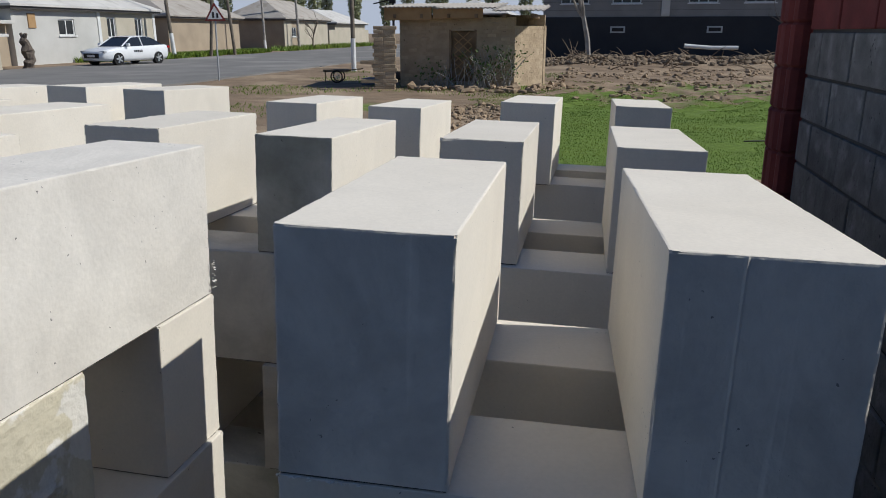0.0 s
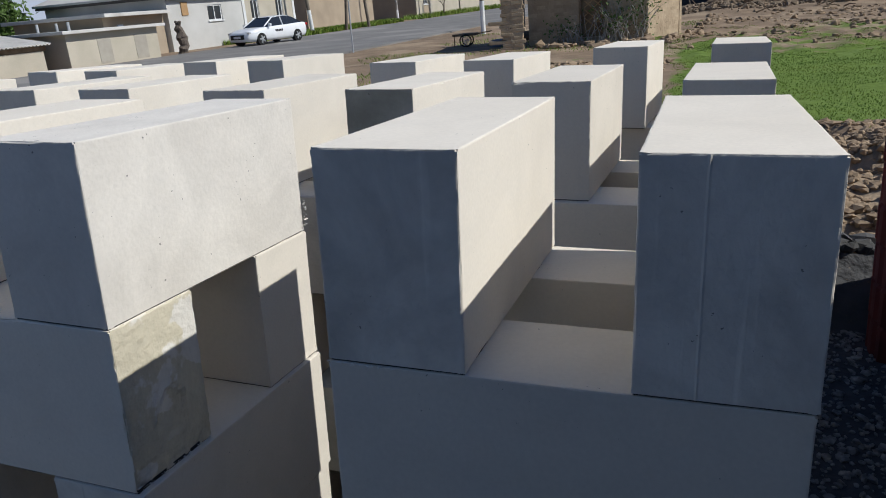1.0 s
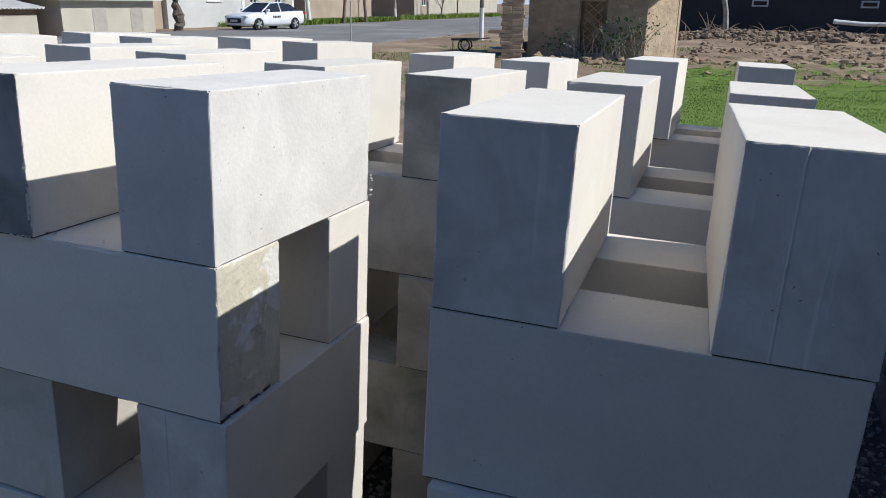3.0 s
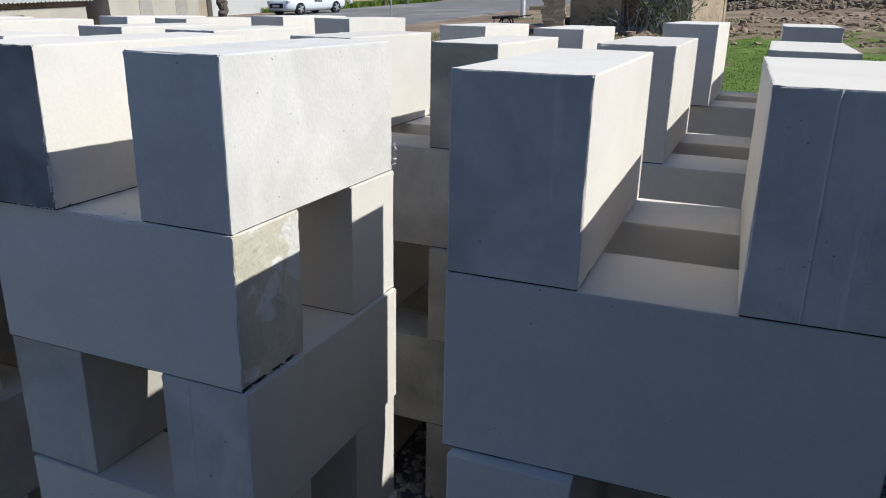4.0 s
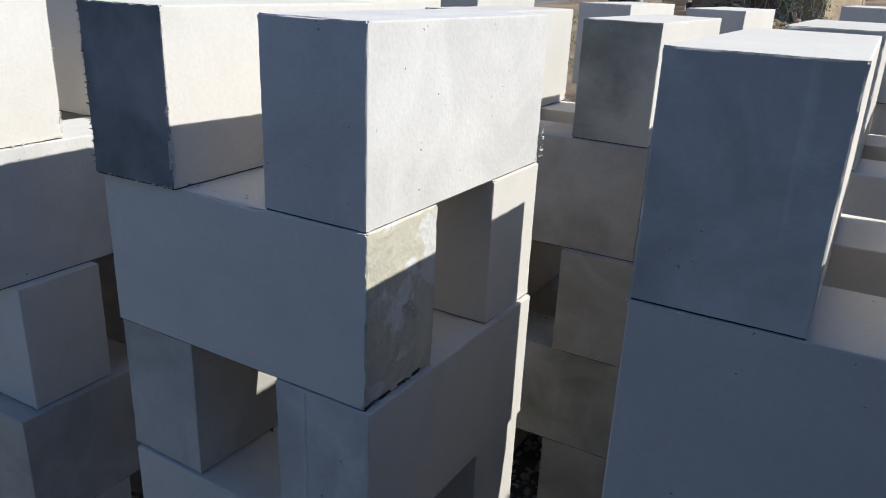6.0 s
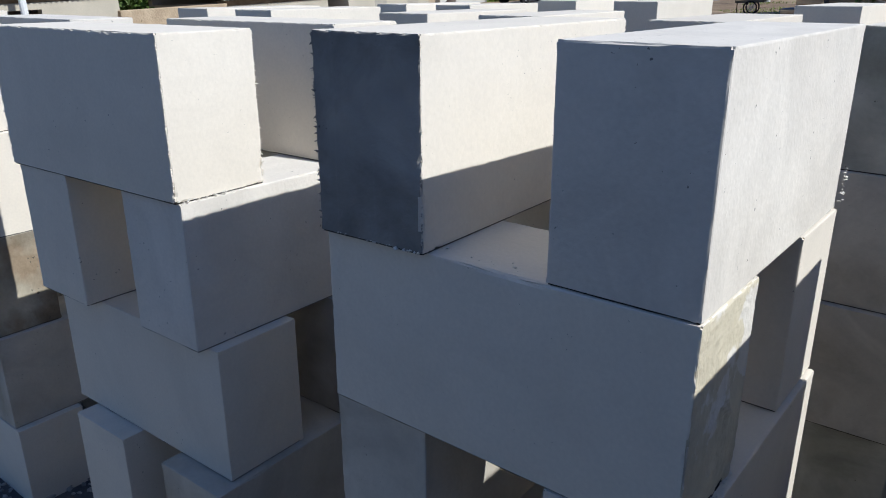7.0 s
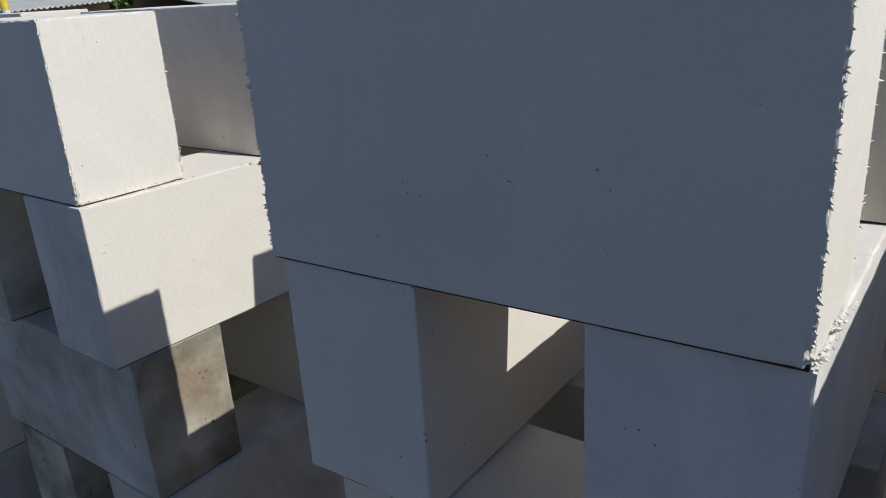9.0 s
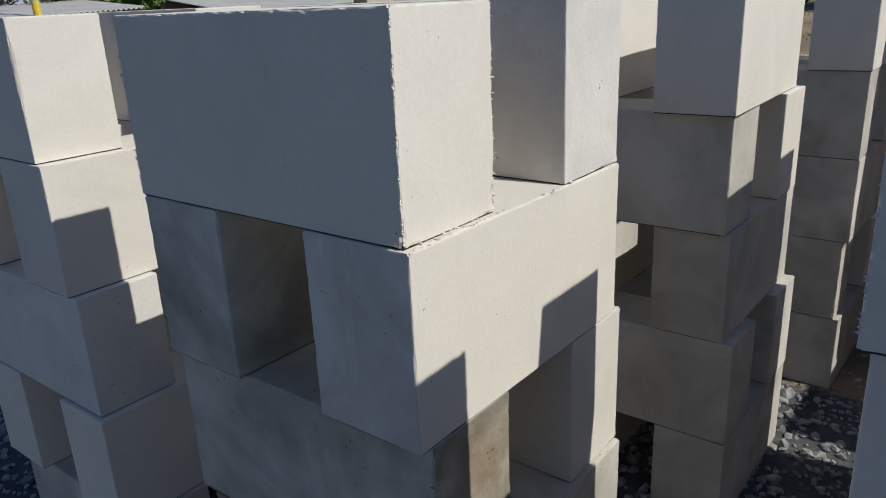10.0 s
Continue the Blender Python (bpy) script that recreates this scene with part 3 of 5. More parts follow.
stack("third stack of the front row", [
    ("x", [(-1.506, -0.031, 1, "c"), (-1.506, 0.359, 0, "c")]),
    ("y", [(-1.441, -0.096, 2, "c"), (-1.096, -0.081, 2, "d")]),
    ("x", [(-1.517, -0.047, 2.0, "c"), (-1.521, 0.283, 1.5, "d")]),
    ("y", [(-1.536, -0.081, 2.0, "c"), (-1.144, -0.056, 1.5, "p")]),
    ("x", [(-1.546, -0.088, 2.8, "r"), (-1.549, 0.335, 1.6, "w")]),
], -0.015)
stack("fourth stack of the front row", [
    ("x", [(-2.614, -0.06, 1, "c"), (-2.614, 0.35, 0, "d")]),
    ("y", [(-2.614, -0.06, 1, "s"), (-2.239, -0.05, 1, "d")]),
    ("x", [(-2.654, -0.06, 1.5, "t"), (-2.659, 0.35, 1, "c")]),
    ("y", [(-2.660, -0.075, 1, "m"), (-2.256, -0.070, 0.5, "f")]),
    ("x", [(-2.668, -0.073, 0.9, "r"), (-2.662, 0.320, 1.3, "p")]),
], -0.029)
stack("fifth stack of the front row", [
    ("x", [(-3.638, -0.043, 1, "d"), (-3.638, 0.367, 0, "d")]),
    ("y", [(-3.678, -0.07, 1, "c"), (-3.248, -0.07, 1, "c")]),
    ("x", [(-3.668, -0.066, 1, "p"), (-3.668, 0.367, 1, "c")]),
    ("y", [(-3.678, -0.070, 1, "c"), (-3.288, -0.066, 1, "w")]),
    ("x", [(-3.712, -0.070, 1.0, "w"), (-3.718, 0.377, 1.0, "c")]),
], -0.025)
# rows behind
stack("second row stack beside the wall", [
    ("y", [(0.378, 1.020, 1, "c"), (0.78, 1.020, 1, "c")]),
    ("x", [(0.378, 1.010, 1, "c"), (0.378, 1.410, 1, "c")]),
    ("y", [(0.375, 1.020, 1, "c"), (0.777, 1.020, 1, "c")]),
    ("x", [(0.375, 1.005, 1, "c"), (0.375, 1.410, 1, "c")]),
    ("y", [(0.372, 1.028, 0.4, "w"), (0.785, 1.027, 0.2, "c")]),
], -0.007)
stack("second row stack behind the second", [
    ("y", [(-0.475, 0.98, 1, "d"), (-0.075, 0.98, 1, "d")]),
    ("x", [(-0.475, 0.975, 1, "m"), (-0.475, 1.38, 1, "d")]),
    ("y", [(-0.475, 0.97, 1, "c"), (-0.073, 0.975, 1, "d")]),
    ("x", [(-0.48, 0.99, 0.5, "d"), (-0.48, 1.39, 1, "c")]),
    ("y", [(-0.550, 1.006, 1, "r"), (-0.088, 1.004, -0.5, "h")]),
], -0.019)
stack("second row stack behind the third", [
    ("y", [(-1.500, 1.075, 1, "d"), (-1.100, 1.07, 1, "c")]),
    ("x", [(-1.495, 1.065, 1, "d"), (-1.500, 1.47, 1, "c")]),
    ("y", [(-1.500, 1.072, 1, "c"), (-1.092, 1.068, 1.5, "d")]),
    ("x", [(-1.518, 1.072, 1.2, "d"), (-1.515, 1.47, 1, "c")]),
    ("y", [(-1.525, 1.09, 2, "w"), (-1.126, 1.095, 3, "w")]),
], -0.02)
stack("second row stack behind the fourth", [
    ("y", [(-2.588, 1.088, 1, "d"), (-2.193, 1.088, 1, "d")]),
    ("x", [(-2.593, 1.083, 1, "d"), (-2.598, 1.488, 1, "d")]),
    ("y", [(-2.608, 1.085, 1, "d"), (-2.221, 1.086, 1, "d")]),
    ("x", [(-2.629, 1.058, 1, "d"), (-2.622, 1.465, 1, "c")]),
    ("y", [(-2.612, 1.04, 1, "c"), (-2.217, 1.032, 2.5, "w")]),
], -0.018)
stack("third row stack beside the wall", [
    ("y", [(0.37, 2.12, 0, "c"), (0.78, 2.11, 0, "c")]),
    ("x", [(0.37, 2.11, 0, "c"), (0.375, 2.51, 0, "c")]),
    ("y", [(0.375, 2.12, -1, "c"), (0.785, 2.11, 0, "c")]),
    ("x", [(0.375, 2.115, -1, "c"), (0.38, 2.515, 0, "c")]),
    ("y", [(0.394, 2.075, -0.5, "c"), (0.812, 2.125, 0.2, "c")]),
], 0.027)
plain_stack("third row stack behind the second", -0.476, 1.97, "y", -0.003, "ccdccccccc")
plain_stack("third row stack behind the third", -1.705, 2.325, "y", 0.0, "ccdccccccc")
plain_stack("third row stack behind the fourth", -2.54, 2.12, "y", -0.02, "dddccddccc")

# ---- glowing sheet painted as hazy sky beyond the street ----
HAZE_GLOW = bpy.data.materials.new("haze_glow")
HAZE_GLOW.use_nodes = True
hn = HAZE_GLOW.node_tree
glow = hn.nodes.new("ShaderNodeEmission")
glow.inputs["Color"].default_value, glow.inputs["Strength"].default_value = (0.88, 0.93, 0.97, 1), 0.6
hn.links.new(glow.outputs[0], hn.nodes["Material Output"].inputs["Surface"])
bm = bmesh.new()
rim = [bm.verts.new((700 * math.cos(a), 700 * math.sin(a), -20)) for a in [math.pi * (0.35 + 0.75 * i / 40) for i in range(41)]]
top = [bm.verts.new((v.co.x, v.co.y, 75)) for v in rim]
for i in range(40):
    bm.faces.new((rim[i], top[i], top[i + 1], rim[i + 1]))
tagged(part("backdrop", bm, HAZE_GLOW), "glowing backdrop sheet painted as pale hazy sky low over the street", "backdrop", kind="structure")

# ---- loose stones, clods and grass ----
nrg = np.random.default_rng(3)
n = 26000
px, py = nrg.uniform(-4.6, 1.62, n), nrg.uniform(-0.9, 3.3, n)
keep = (py < np.where(px > -1.3, 2.5, 2.02)) | (px > 0.2) | (nrg.random(n) < 0.25)
px, py = px[keep], py[keep]
size = nrg.gamma(3.0, 0.0027, len(px)) + 0.004
pz = np.array([ground_z(a, b) for a, b in zip(px, py)]) + size * 0.2
tagged(stones("gravel_stones", np.stack([px, py, pz], 1), size, GRAVEL, seed=5), "loose dark grey crushed gravel between the stacks", "gravel", kind="stuff")


def scatter(name, n, x0, x1, y0, y1, s0, s1, material, label, category, seed, sink=0.1, mask=None, flat=0.65):
    r = np.random.default_rng(seed)
    x, y = r.uniform(x0, x1, n), r.uniform(y0, y1, n)
    if mask:
        k = np.array([mask(a, b) for a, b in zip(x, y)])
        x, y = x[k], y[k]
    s = s0 + (s1 - s0) * r.random(len(x)) ** 2.5
    z = np.array([ground_z(a, b) for a, b in zip(x, y)]) + s * sink
    return tagged(stones(name, np.stack([x, y, z], 1), s, material, flat, seed=seed), label, category, kind="stuff")


scatter("earth_clods", 15000, -1.0, 4.2, 3.45, 8.3, 0.007, 0.062, EARTH, "dry tan clods of dug earth behind the step", "earth", 8)
scatter("rim_clods", 260, -0.5, 1.6, 3.36, 3.6, 0.03, 0.09, MORTAR, "dark lumps of soil along the step", "earth", 9, 0.4)
scatter("field_clods", 4600, -0.8, 22, 19.0, 35, 0.02, 0.14, EARTH, "turned clods of earth across the field", "earth", 10, 0.15, lambda a, b: noise.noise((a * 0.5, b * 0.5, 2.0)) > -0.1)
scatter("dry_soil_lumps", 1500, -3.4, -0.55, 9.5, 17.0, 0.02, 0.11, EARTH, "dry tan lumps of soil beside the grass", "earth", 11, 0.15)
scatter("shed_rubble", 130, -4.8, -0.8, 21.2, 23.0, 0.05, 0.19, EARTH, "pale broken stones heaped before the mud shed", "rubble", 12, 0.35)
scatter("brush_heap", 3600, -2.5, 18, 36.5, 45.5, 0.03, 0.22, DEBRIS, "brown heap of brush and soil before the building", "rubble", 13, 0.3)
scatter("yard_edge_rubble", 900, -4.8, -0.2, 2.7, 3.3, 0.01, 0.06, EARTH, "sandy clods at the back of the yard", "earth", 14)


def grass_field(name, n, x0, x1, y0, y1, h, seed, label, test):
    r = np.random.default_rng(seed)
    x, y = r.uniform(x0, x1, n), r.uniform(y0, y1, n)
    k = np.array([test(a, b) for a, b in zip(x, y)])
    x, y = x[k], y[k]
    m = len(x)
    z = np.array([ground_z(a, b) for a, b in zip(x, y)]) - 0.005
    a = r.uniform(0, 2 * np.pi, m)
    hh = h * r.uniform(0.5, 1.4, m)
    w = hh * 0.12 + 0.004
    lean = r.normal(0, 0.35, (m, 2)) * hh[:, None]
    p = np.stack([x, y, z], 1)
    side = np.stack([np.cos(a) * w, np.sin(a) * w, 0 * a], 1)
    tip = np.stack([lean[:, 0], lean[:, 1], hh], 1)
    v = np.stack([p - side, p + side, p + tip], 1).reshape(-1, 3)
    f = np.arange(3 * m).reshape(-1, 3)
    tagged(new(name, from_arrays(name, v, f, GRASS)), label, "grass", kind="stuff")


def lawn(a, b):
    patch = noise.noise((a * 0.22, b * 0.22, 5.0))
    return a > (-0.35 if b < 16 else -2.2) + 0.5 * noise.noise((a, b * 0.7, 4.0)) and b > 8.1 + 0.6 * noise.noise((a * 1.7, b, 0)) and b < (19.5 if noise.noise((a * 0.8, b * 0.5, 6.0)) < 0.0 else 27.0) - 3.0 * patch and noise.noise((a * 0.9, b * 0.9, 9.0)) + 0.5 * noise.noise((a * 0.35, b * 0.5, 2.0)) > -0.34


grass_field("grass", 190000, -2.6, 10, 6.4, 28, 0.024, 21, "short bright green spring grass on the field", lawn)
grass_field("verge_grass", 16000, -10.5, -0.6, 9, 32, 0.06, 22, "sparse short grass on the dusty verge", lambda a, b: noise.noise((a * 0.3, b * 0.3, 4.0)) > 0.05)
grass_field("roadside_grass", 26000, -28.9, -26.2, 38, 62, 0.30, 23, "long green grass along the house fronts", lambda a, b: a < -26.9 - 0.9 * noise.noise((b * 0.4, 0, 0)) and b > 39 + (a + 28.5))
grass_field("far_roadside_grass", 3000, -29.8, -27.0, 66, 96, 0.38, 24, "green grass along the far house fronts", lambda a, b: True)

bm = tubed([(3.0 + 0.55 * i, 11.6 + 0.3 * math.sin(i * 0.7), ground_z(3.0 + 0.55 * i, 11.6) + 0.05) for i in range(16)], 0.012, 6)
tagged(part("cable", bm, BLACK), "thin black cable lying across the grass", "cable")

# ---- the block wall and its pillar ----
WX = 1.64
wall = new("wall_east", mesh_of("wall_east", boxed(WX + 0.012, WX + 0.19, -3.2, 2.93, -0.4, 1.862), MORTAR))
tagged(wall, "dark grey concrete block wall with red upper courses", "wall", kind="structure")


# added wall out of view, keeps sky light off the front faces
tagged(new("wall_south", mesh_of("wall_south", boxed(-0.4, 7.0, -3.9, -3.65, -0.4, 3.2, bevel=0.01), CMU)), "tall plain dark wall added out of view to shade the stacks", "wall", kind="structure")


def brick_mesh(length, material):
    return mesh_of("brick", boxed(0, 0.20, 0, length, 0, 0.173, bevel=0.006), material)


FULL, HALF, FULL_RED, HALF_RED = brick_mesh(0.388, CMU), brick_mesh(0.188, CMU), brick_mesh(0.388, RED_CMU), brick_mesh(0.188, RED_CMU)
wr = random.Random(9)
for c in range(12):
    z = -0.356 + c * 0.186
    y = 2.93
    first = c % 2 == 0
    red = z > 1.60
    while y > -3.1:
        l = 0.2 if first else 0.4
        me = (HALF_RED if red else HALF) if first else (FULL_RED if red else FULL)
        first = False
        ob = new("brick", me)
        ob.parent = wall
        ob.location = (WX + wr.uniform(-0.004, 0.004), y - l + 0.006, z)
        y -= l


def pillar_block():
    """A hollow decorative block with upright flutes all round."""
    bm = bmesh.new()
    k = 48
    rings = []
    for z, f in ((0.0, 0.93), (0.012, 1.0), (0.178, 1.0), (0.19, 0.93)):
        ring = []
        for i in range(k):
            a = 2 * math.pi * i / k
            sq = 0.19 / max(abs(math.cos(a)), abs(math.sin(a))) ** 0.55
            flute = 1 - 0.07 * max(0.0, math.cos(a * 12)) ** 2
            ring.append(bm.verts.new((math.cos(a) * sq * f * flute, math.sin(a) * sq * f * flute, z)))
        rings.append(ring)
    for a, b in zip(rings, rings[1:]):
        for i in range(k):
            bm.faces.new((a[i], a[(i + 1) % k], b[(i + 1) % k], b[i]))
    bm.faces.new(rings[0][::-1])
    bm.faces.new(rings[-1])
    return mesh_of("pillar_block", bm, RED_CMU)


pillar = thing("wall_pillar", 1.752, 3.12, -0.18, 0, "dark red fluted concrete block pillar ending the wall", "pillar")
PB = pillar_block()
for i in range(12):
    ob = new("pillar_block", PB)
    ob.parent = pillar
    ob.location = (wr.uniform(-0.004, 0.004), wr.uniform(-0.004, 0.004), i * 0.19)

# ---- buildings ----


def wall_panel(bm, a, b, z0, z1, thick, holes=()):
    """An upright wall from a to b in plan, with openings (start, end, low, high) along it; its outer face lies to the right of a to b."""
    a, b = Vector((*a, 0)), Vector((*b, 0))
    d = (b - a).normalized()
    n = Vector((-d.y, d.x, 0))
    turn = Matrix((( d.x, n.x, 0, a.x), (d.y, n.y, 0, a.y), (0, 0, 1, 0), (0, 0, 0, 1)))
    length = (b - a).length
    at = 0.0
    for s, e, lo, hi in sorted(holes):
        if s > at:
            box(bm, at, s, 0, thick, z0, z1, m=turn)
        box(bm, s, e, 0, thick, z0, lo, m=turn)
        box(bm, s, e, 0, thick, hi, z1, m=turn)
        at = e
    if at < length:
        box(bm, at, length, 0, thick, z0, z1, m=turn)
    return turn


def window(parent, turn, s, e, lo, hi, bars=2, frame_mat=None):
    w = part("window", boxed(0, 0.001, 0, 0.001, 0, 0.001), WHITE, parent)
    w.data = bpy.data.meshes.new("window")
    bm = bmesh.new()
    t = 0.07
    box(bm, s, e, 0.05, 0.13, lo, lo + t, m=turn)
    box(bm, s, e, 0.05, 0.13, hi - t, hi, m=turn)
    for i in range(bars + 1):
        u = s + (e - s - t) * i / bars
        box(bm, u, u + t, 0.052, 0.128, lo + t, hi - t, m=turn)
    bm.to_mesh(w.data)
    bm.free()
    w.data.materials.append(frame_mat or WHITE)
    part("pane", boxed(s + 0.01, e - 0.01, 0.085, 0.095, lo + 0.01, hi - 0.01, m=turn), DARK_GLASS, w, "dark window glass")
    part("sill", boxed(s - 0.08, e + 0.08, -0.08, 0.05, lo - 0.06, lo, m=turn), frame_mat or WHITE, w)


def hip_roof(bm, x0, x1, y0, y1, z, rise, inset, thick=0.12):
    """A roof hipped at both ends of its longer side."""
    if x1 - x0 > y1 - y0:
        ridge = [(x0 + inset, (y0 + y1) / 2), (x1 - inset, (y0 + y1) / 2)]
    else:
        ridge = [((x0 + x1) / 2, y0 + inset), ((x0 + x1) / 2, y1 - inset)]
    lo = [bm.verts.new((x, y, z)) for x, y in ((x0, y0), (x1, y0), (x1, y1), (x0, y1))]
    up = [bm.verts.new((x, y, z + thick)) for x, y in ((x0, y0), (x1, y0), (x1, y1), (x0, y1))]
    r = [bm.verts.new((x, y, z + thick + rise)) for x, y in ridge]
    bm.faces.new(lo[::-1])
    for i in range(4):
        bm.faces.new((lo[i], lo[(i + 1) % 4], up[(i + 1) % 4], up[i]))
    if x1 - x0 > y1 - y0:
        quads = [(up[0], up[1], r[1], r[0]), (up[1], up[2], r[1]), (up[2], up[3], r[0], r[1]), (up[3], up[0], r[0])]
    else:
        quads = [(up[0], up[1], r[0]), (up[1], up[2], r[1], r[0]), (up[2], up[3], r[1]), (up[3], up[0], r[0], r[1])]
    for q in quads:
        bm.faces.new(q)
    return bm


def house(name, label, x0, x1, y0, y1, h, wall_mat, roof_mat, rise, east=(), south=(), bars=2, overhang=0.45, inset=3.0, base=0.0):
    """A one-storey house; its east side faces the street. Openings are given as (start, end, low, high)."""
    ob = thing(name, (x0 + x1) / 2, (y0 + y1) / 2, base, 0, label, "house")
    cx, cy = (x0 + x1) / 2, (y0 + y1) / 2
    X0, X1, Y0, Y1 = x0 - cx, x1 - cx, y0 - cy, y1 - cy
    bm = bmesh.new()
    te = wall_panel(bm, (X1, Y0), (X1, Y1), -0.4, h, 0.3, east)
    ts = wall_panel(bm, (X0, Y0), (X1 - 0.3, Y0), -0.4, h, 0.3, south)
    wall_panel(bm, (X1 - 0.3, Y1), (X0, Y1), -0.4, h, 0.3)
    wall_panel(bm, (X0, Y1 - 0.3), (X0, Y0 + 0.3), -0.4, h, 0.3)
    part("wall", bm, wall_mat, ob)
    part("ceiling", boxed(X0 + 0.3, X1 - 0.3, Y0 + 0.3, Y1 - 0.3, h - 0.15, h - 0.02), PLASTER_DARK, ob)
    for s in east:
        window(ob, te, *s, bars=bars)
    for s in south:
        window(ob, ts, *s, bars=bars)
    part("fascia", boxed(X0 - overhang + 0.1, X1 + overhang - 0.1, Y0 - overhang + 0.1, Y1 + overhang - 0.1, h, h + 0.14), TRIM, ob)
    part("roof", hip_roof(bmesh.new(), X0 - overhang, X1 + overhang, Y0 - overhang, Y1 + overhang, h + 0.14, rise, inset), roof_mat, ob, "weathered grey sheet roof")
    return ob


h1 = house("house", "long grey plastered house with white window frames and sheet roof", -38.0, -29.0, 34.3, 47.3, 2.85, PLASTER, SLATE, 1.9,
           east=((3.5, 4.85, 1.5, 2.4), (7.9, 8.7, 1.35, 2.55), (10.8, 11.6, 1.35, 2.55)), inset=3.2)
part("window_board", boxed(4.5, 4.56, -5.35, -4.8, 1.9, 2.65, bevel=0.01), BOARD, h1, "chipboard panel over an opening")
bm = bmesh.new()
wall_panel(bm, (4.53, 0.75), (4.53, 6.3), -0.35, 2.84, 0.03, ((0.6, 1.5, 1.25, 2.58), (3.5, 4.4, 1.25, 2.58)))
part("render_band", bm, PLASTER_TAN, h1, "tan painted part of the facade")
for y in (0.45, 6.3):
    part("corner_strip", boxed(4.505, 4.56, y, y + 0.26, 0.2, 2.84), WHITE, h1, "white painted pilaster")
h1b = house("house", "hipped-roof house of brown plaster, its sunlit street side coloured tan", -36.2, -30.0, 71.6, 84.0, 2.75, PLASTER_DARK, SLATE_BROWN, 1.9, east=((2.0, 3.2, 1.2, 2.1),), inset=3.0)
# paler tan panels put the sunlight into the street side's colour
part("street_render", boxed(3.1, 3.14, -6.2, -4.3, -0.35, 2.72), PLASTER_TAN, h1b, "tan wall panel coloured as the sunlit side")
part("street_render", boxed(3.1, 3.14, -2.9, 6.2, -0.35, 2.72), PLASTER_TAN, h1b, "tan wall panel coloured as the sunlit side")
house("house", "brown-walled house with a weathered sheet roof", -40.5, -32.0, 54.0, 66.0, 2.7, PLASTER_DARK, SLATE_BROWN, 2.1, inset=3.0)
house("house", "small far house with a pale roof", -38.0, -30.5, 88.0, 100.0, 2.5, PLASTER_TAN, SLATE, 1.6, inset=3.0)
house("house", "dark far house behind the mud shed", -16.0, -9.0, 78.0, 90.0, 3.2, BLUE_DARK, SLATE, 1.4, inset=3.0)
tagged(part("garden_wall", boxed(-30.3, -30.0, 84.6, 100, -0.3, 1.9, bevel=0.02), PLASTER_TAN), "low tan garden wall along the street", "wall")

# low outbuildings by the street
ob = thing("outbuilding", -29.5, 27.2, 0, 0, "low plastered outbuilding with a flat slab roof", "outbuilding")
bm = bmesh.new()
wall_panel(bm, (3.4, -2.9), (3.4, 2.7), -0.6, 1.48, 0.3)
wall_panel(bm, (-3.6, -2.9), (3.1, -2.9), -0.6, 1.48, 0.3)
wall_panel(bm, (3.1, 2.7), (-3.6, 2.7), -0.6, 1.48, 0.3)
wall_panel(bm, (-3.6, 2.4), (-3.6, -2.6), -0.6, 1.48, 0.3)
part("wall", bm, PLASTER_TAN, ob)
for y in (-1.2, 1.1):
    part("patch", boxed(3.4, 3.415, y, y + 0.8, 0.1, 1.2, bevel=0.005), PATCH, ob, "grey cement patch")
part("roof_slab", boxed(-4.0, 3.75, -3.3, 3.0, 1.48, 1.62, bevel=0.02), SLATE, ob)
for x, y in ((0.0, -1.2), (1.6, -0.9), (-1.2, 1.0)):
    part("vent_pipe", tubed([(x, y, 1.6), (x, y, 2.0)], 0.07, 8), STEEL, ob)
ob = thing("outbuilding", -31.5, 32.0, 0, 0, "dark upper outbuilding with a pale roof edge", "outbuilding")
part("wall", boxed(-4, 2.2, -2.2, 2.2, -0.5, 2.1), PLASTER_DARK, ob)
part("roof", boxed(-4.4, 2.8, -2.6, 2.2, 2.1, 2.28, bevel=0.02), SLATE, ob)
part("window", boxed(2.2, 2.26, -1.3, -0.9, 1.2, 1.7), WHITE, ob, "small white window")


def corrugated(w, d, rise, amp=0.035, pitch=0.18):
    """A corrugated sheet roof: w along the eave, d deep, rising to the back, with thickness."""
    bm = bmesh.new()
    k = int(w / pitch * 4)
    rows = []
    for u in (0.0, 1.0):
        for low in (0, 1):
            rows.append([bm.verts.new((-u * d, w * i / k, u * rise + amp * math.sin(i * math.pi / 2) - 0.03 * low)) for i in range(k + 1)])
    a, b, c, e = rows
    for i in range(k):
        bm.faces.new((a[i], a[i + 1], c[i + 1], c[i]))
        bm.faces.new((b[i], e[i], e[i + 1], b[i + 1]))
        bm.faces.new((a[i], b[i], b[i + 1], a[i + 1]))
        bm.faces.new((c[i], c[i + 1], e[i + 1], e[i]))
    return bm


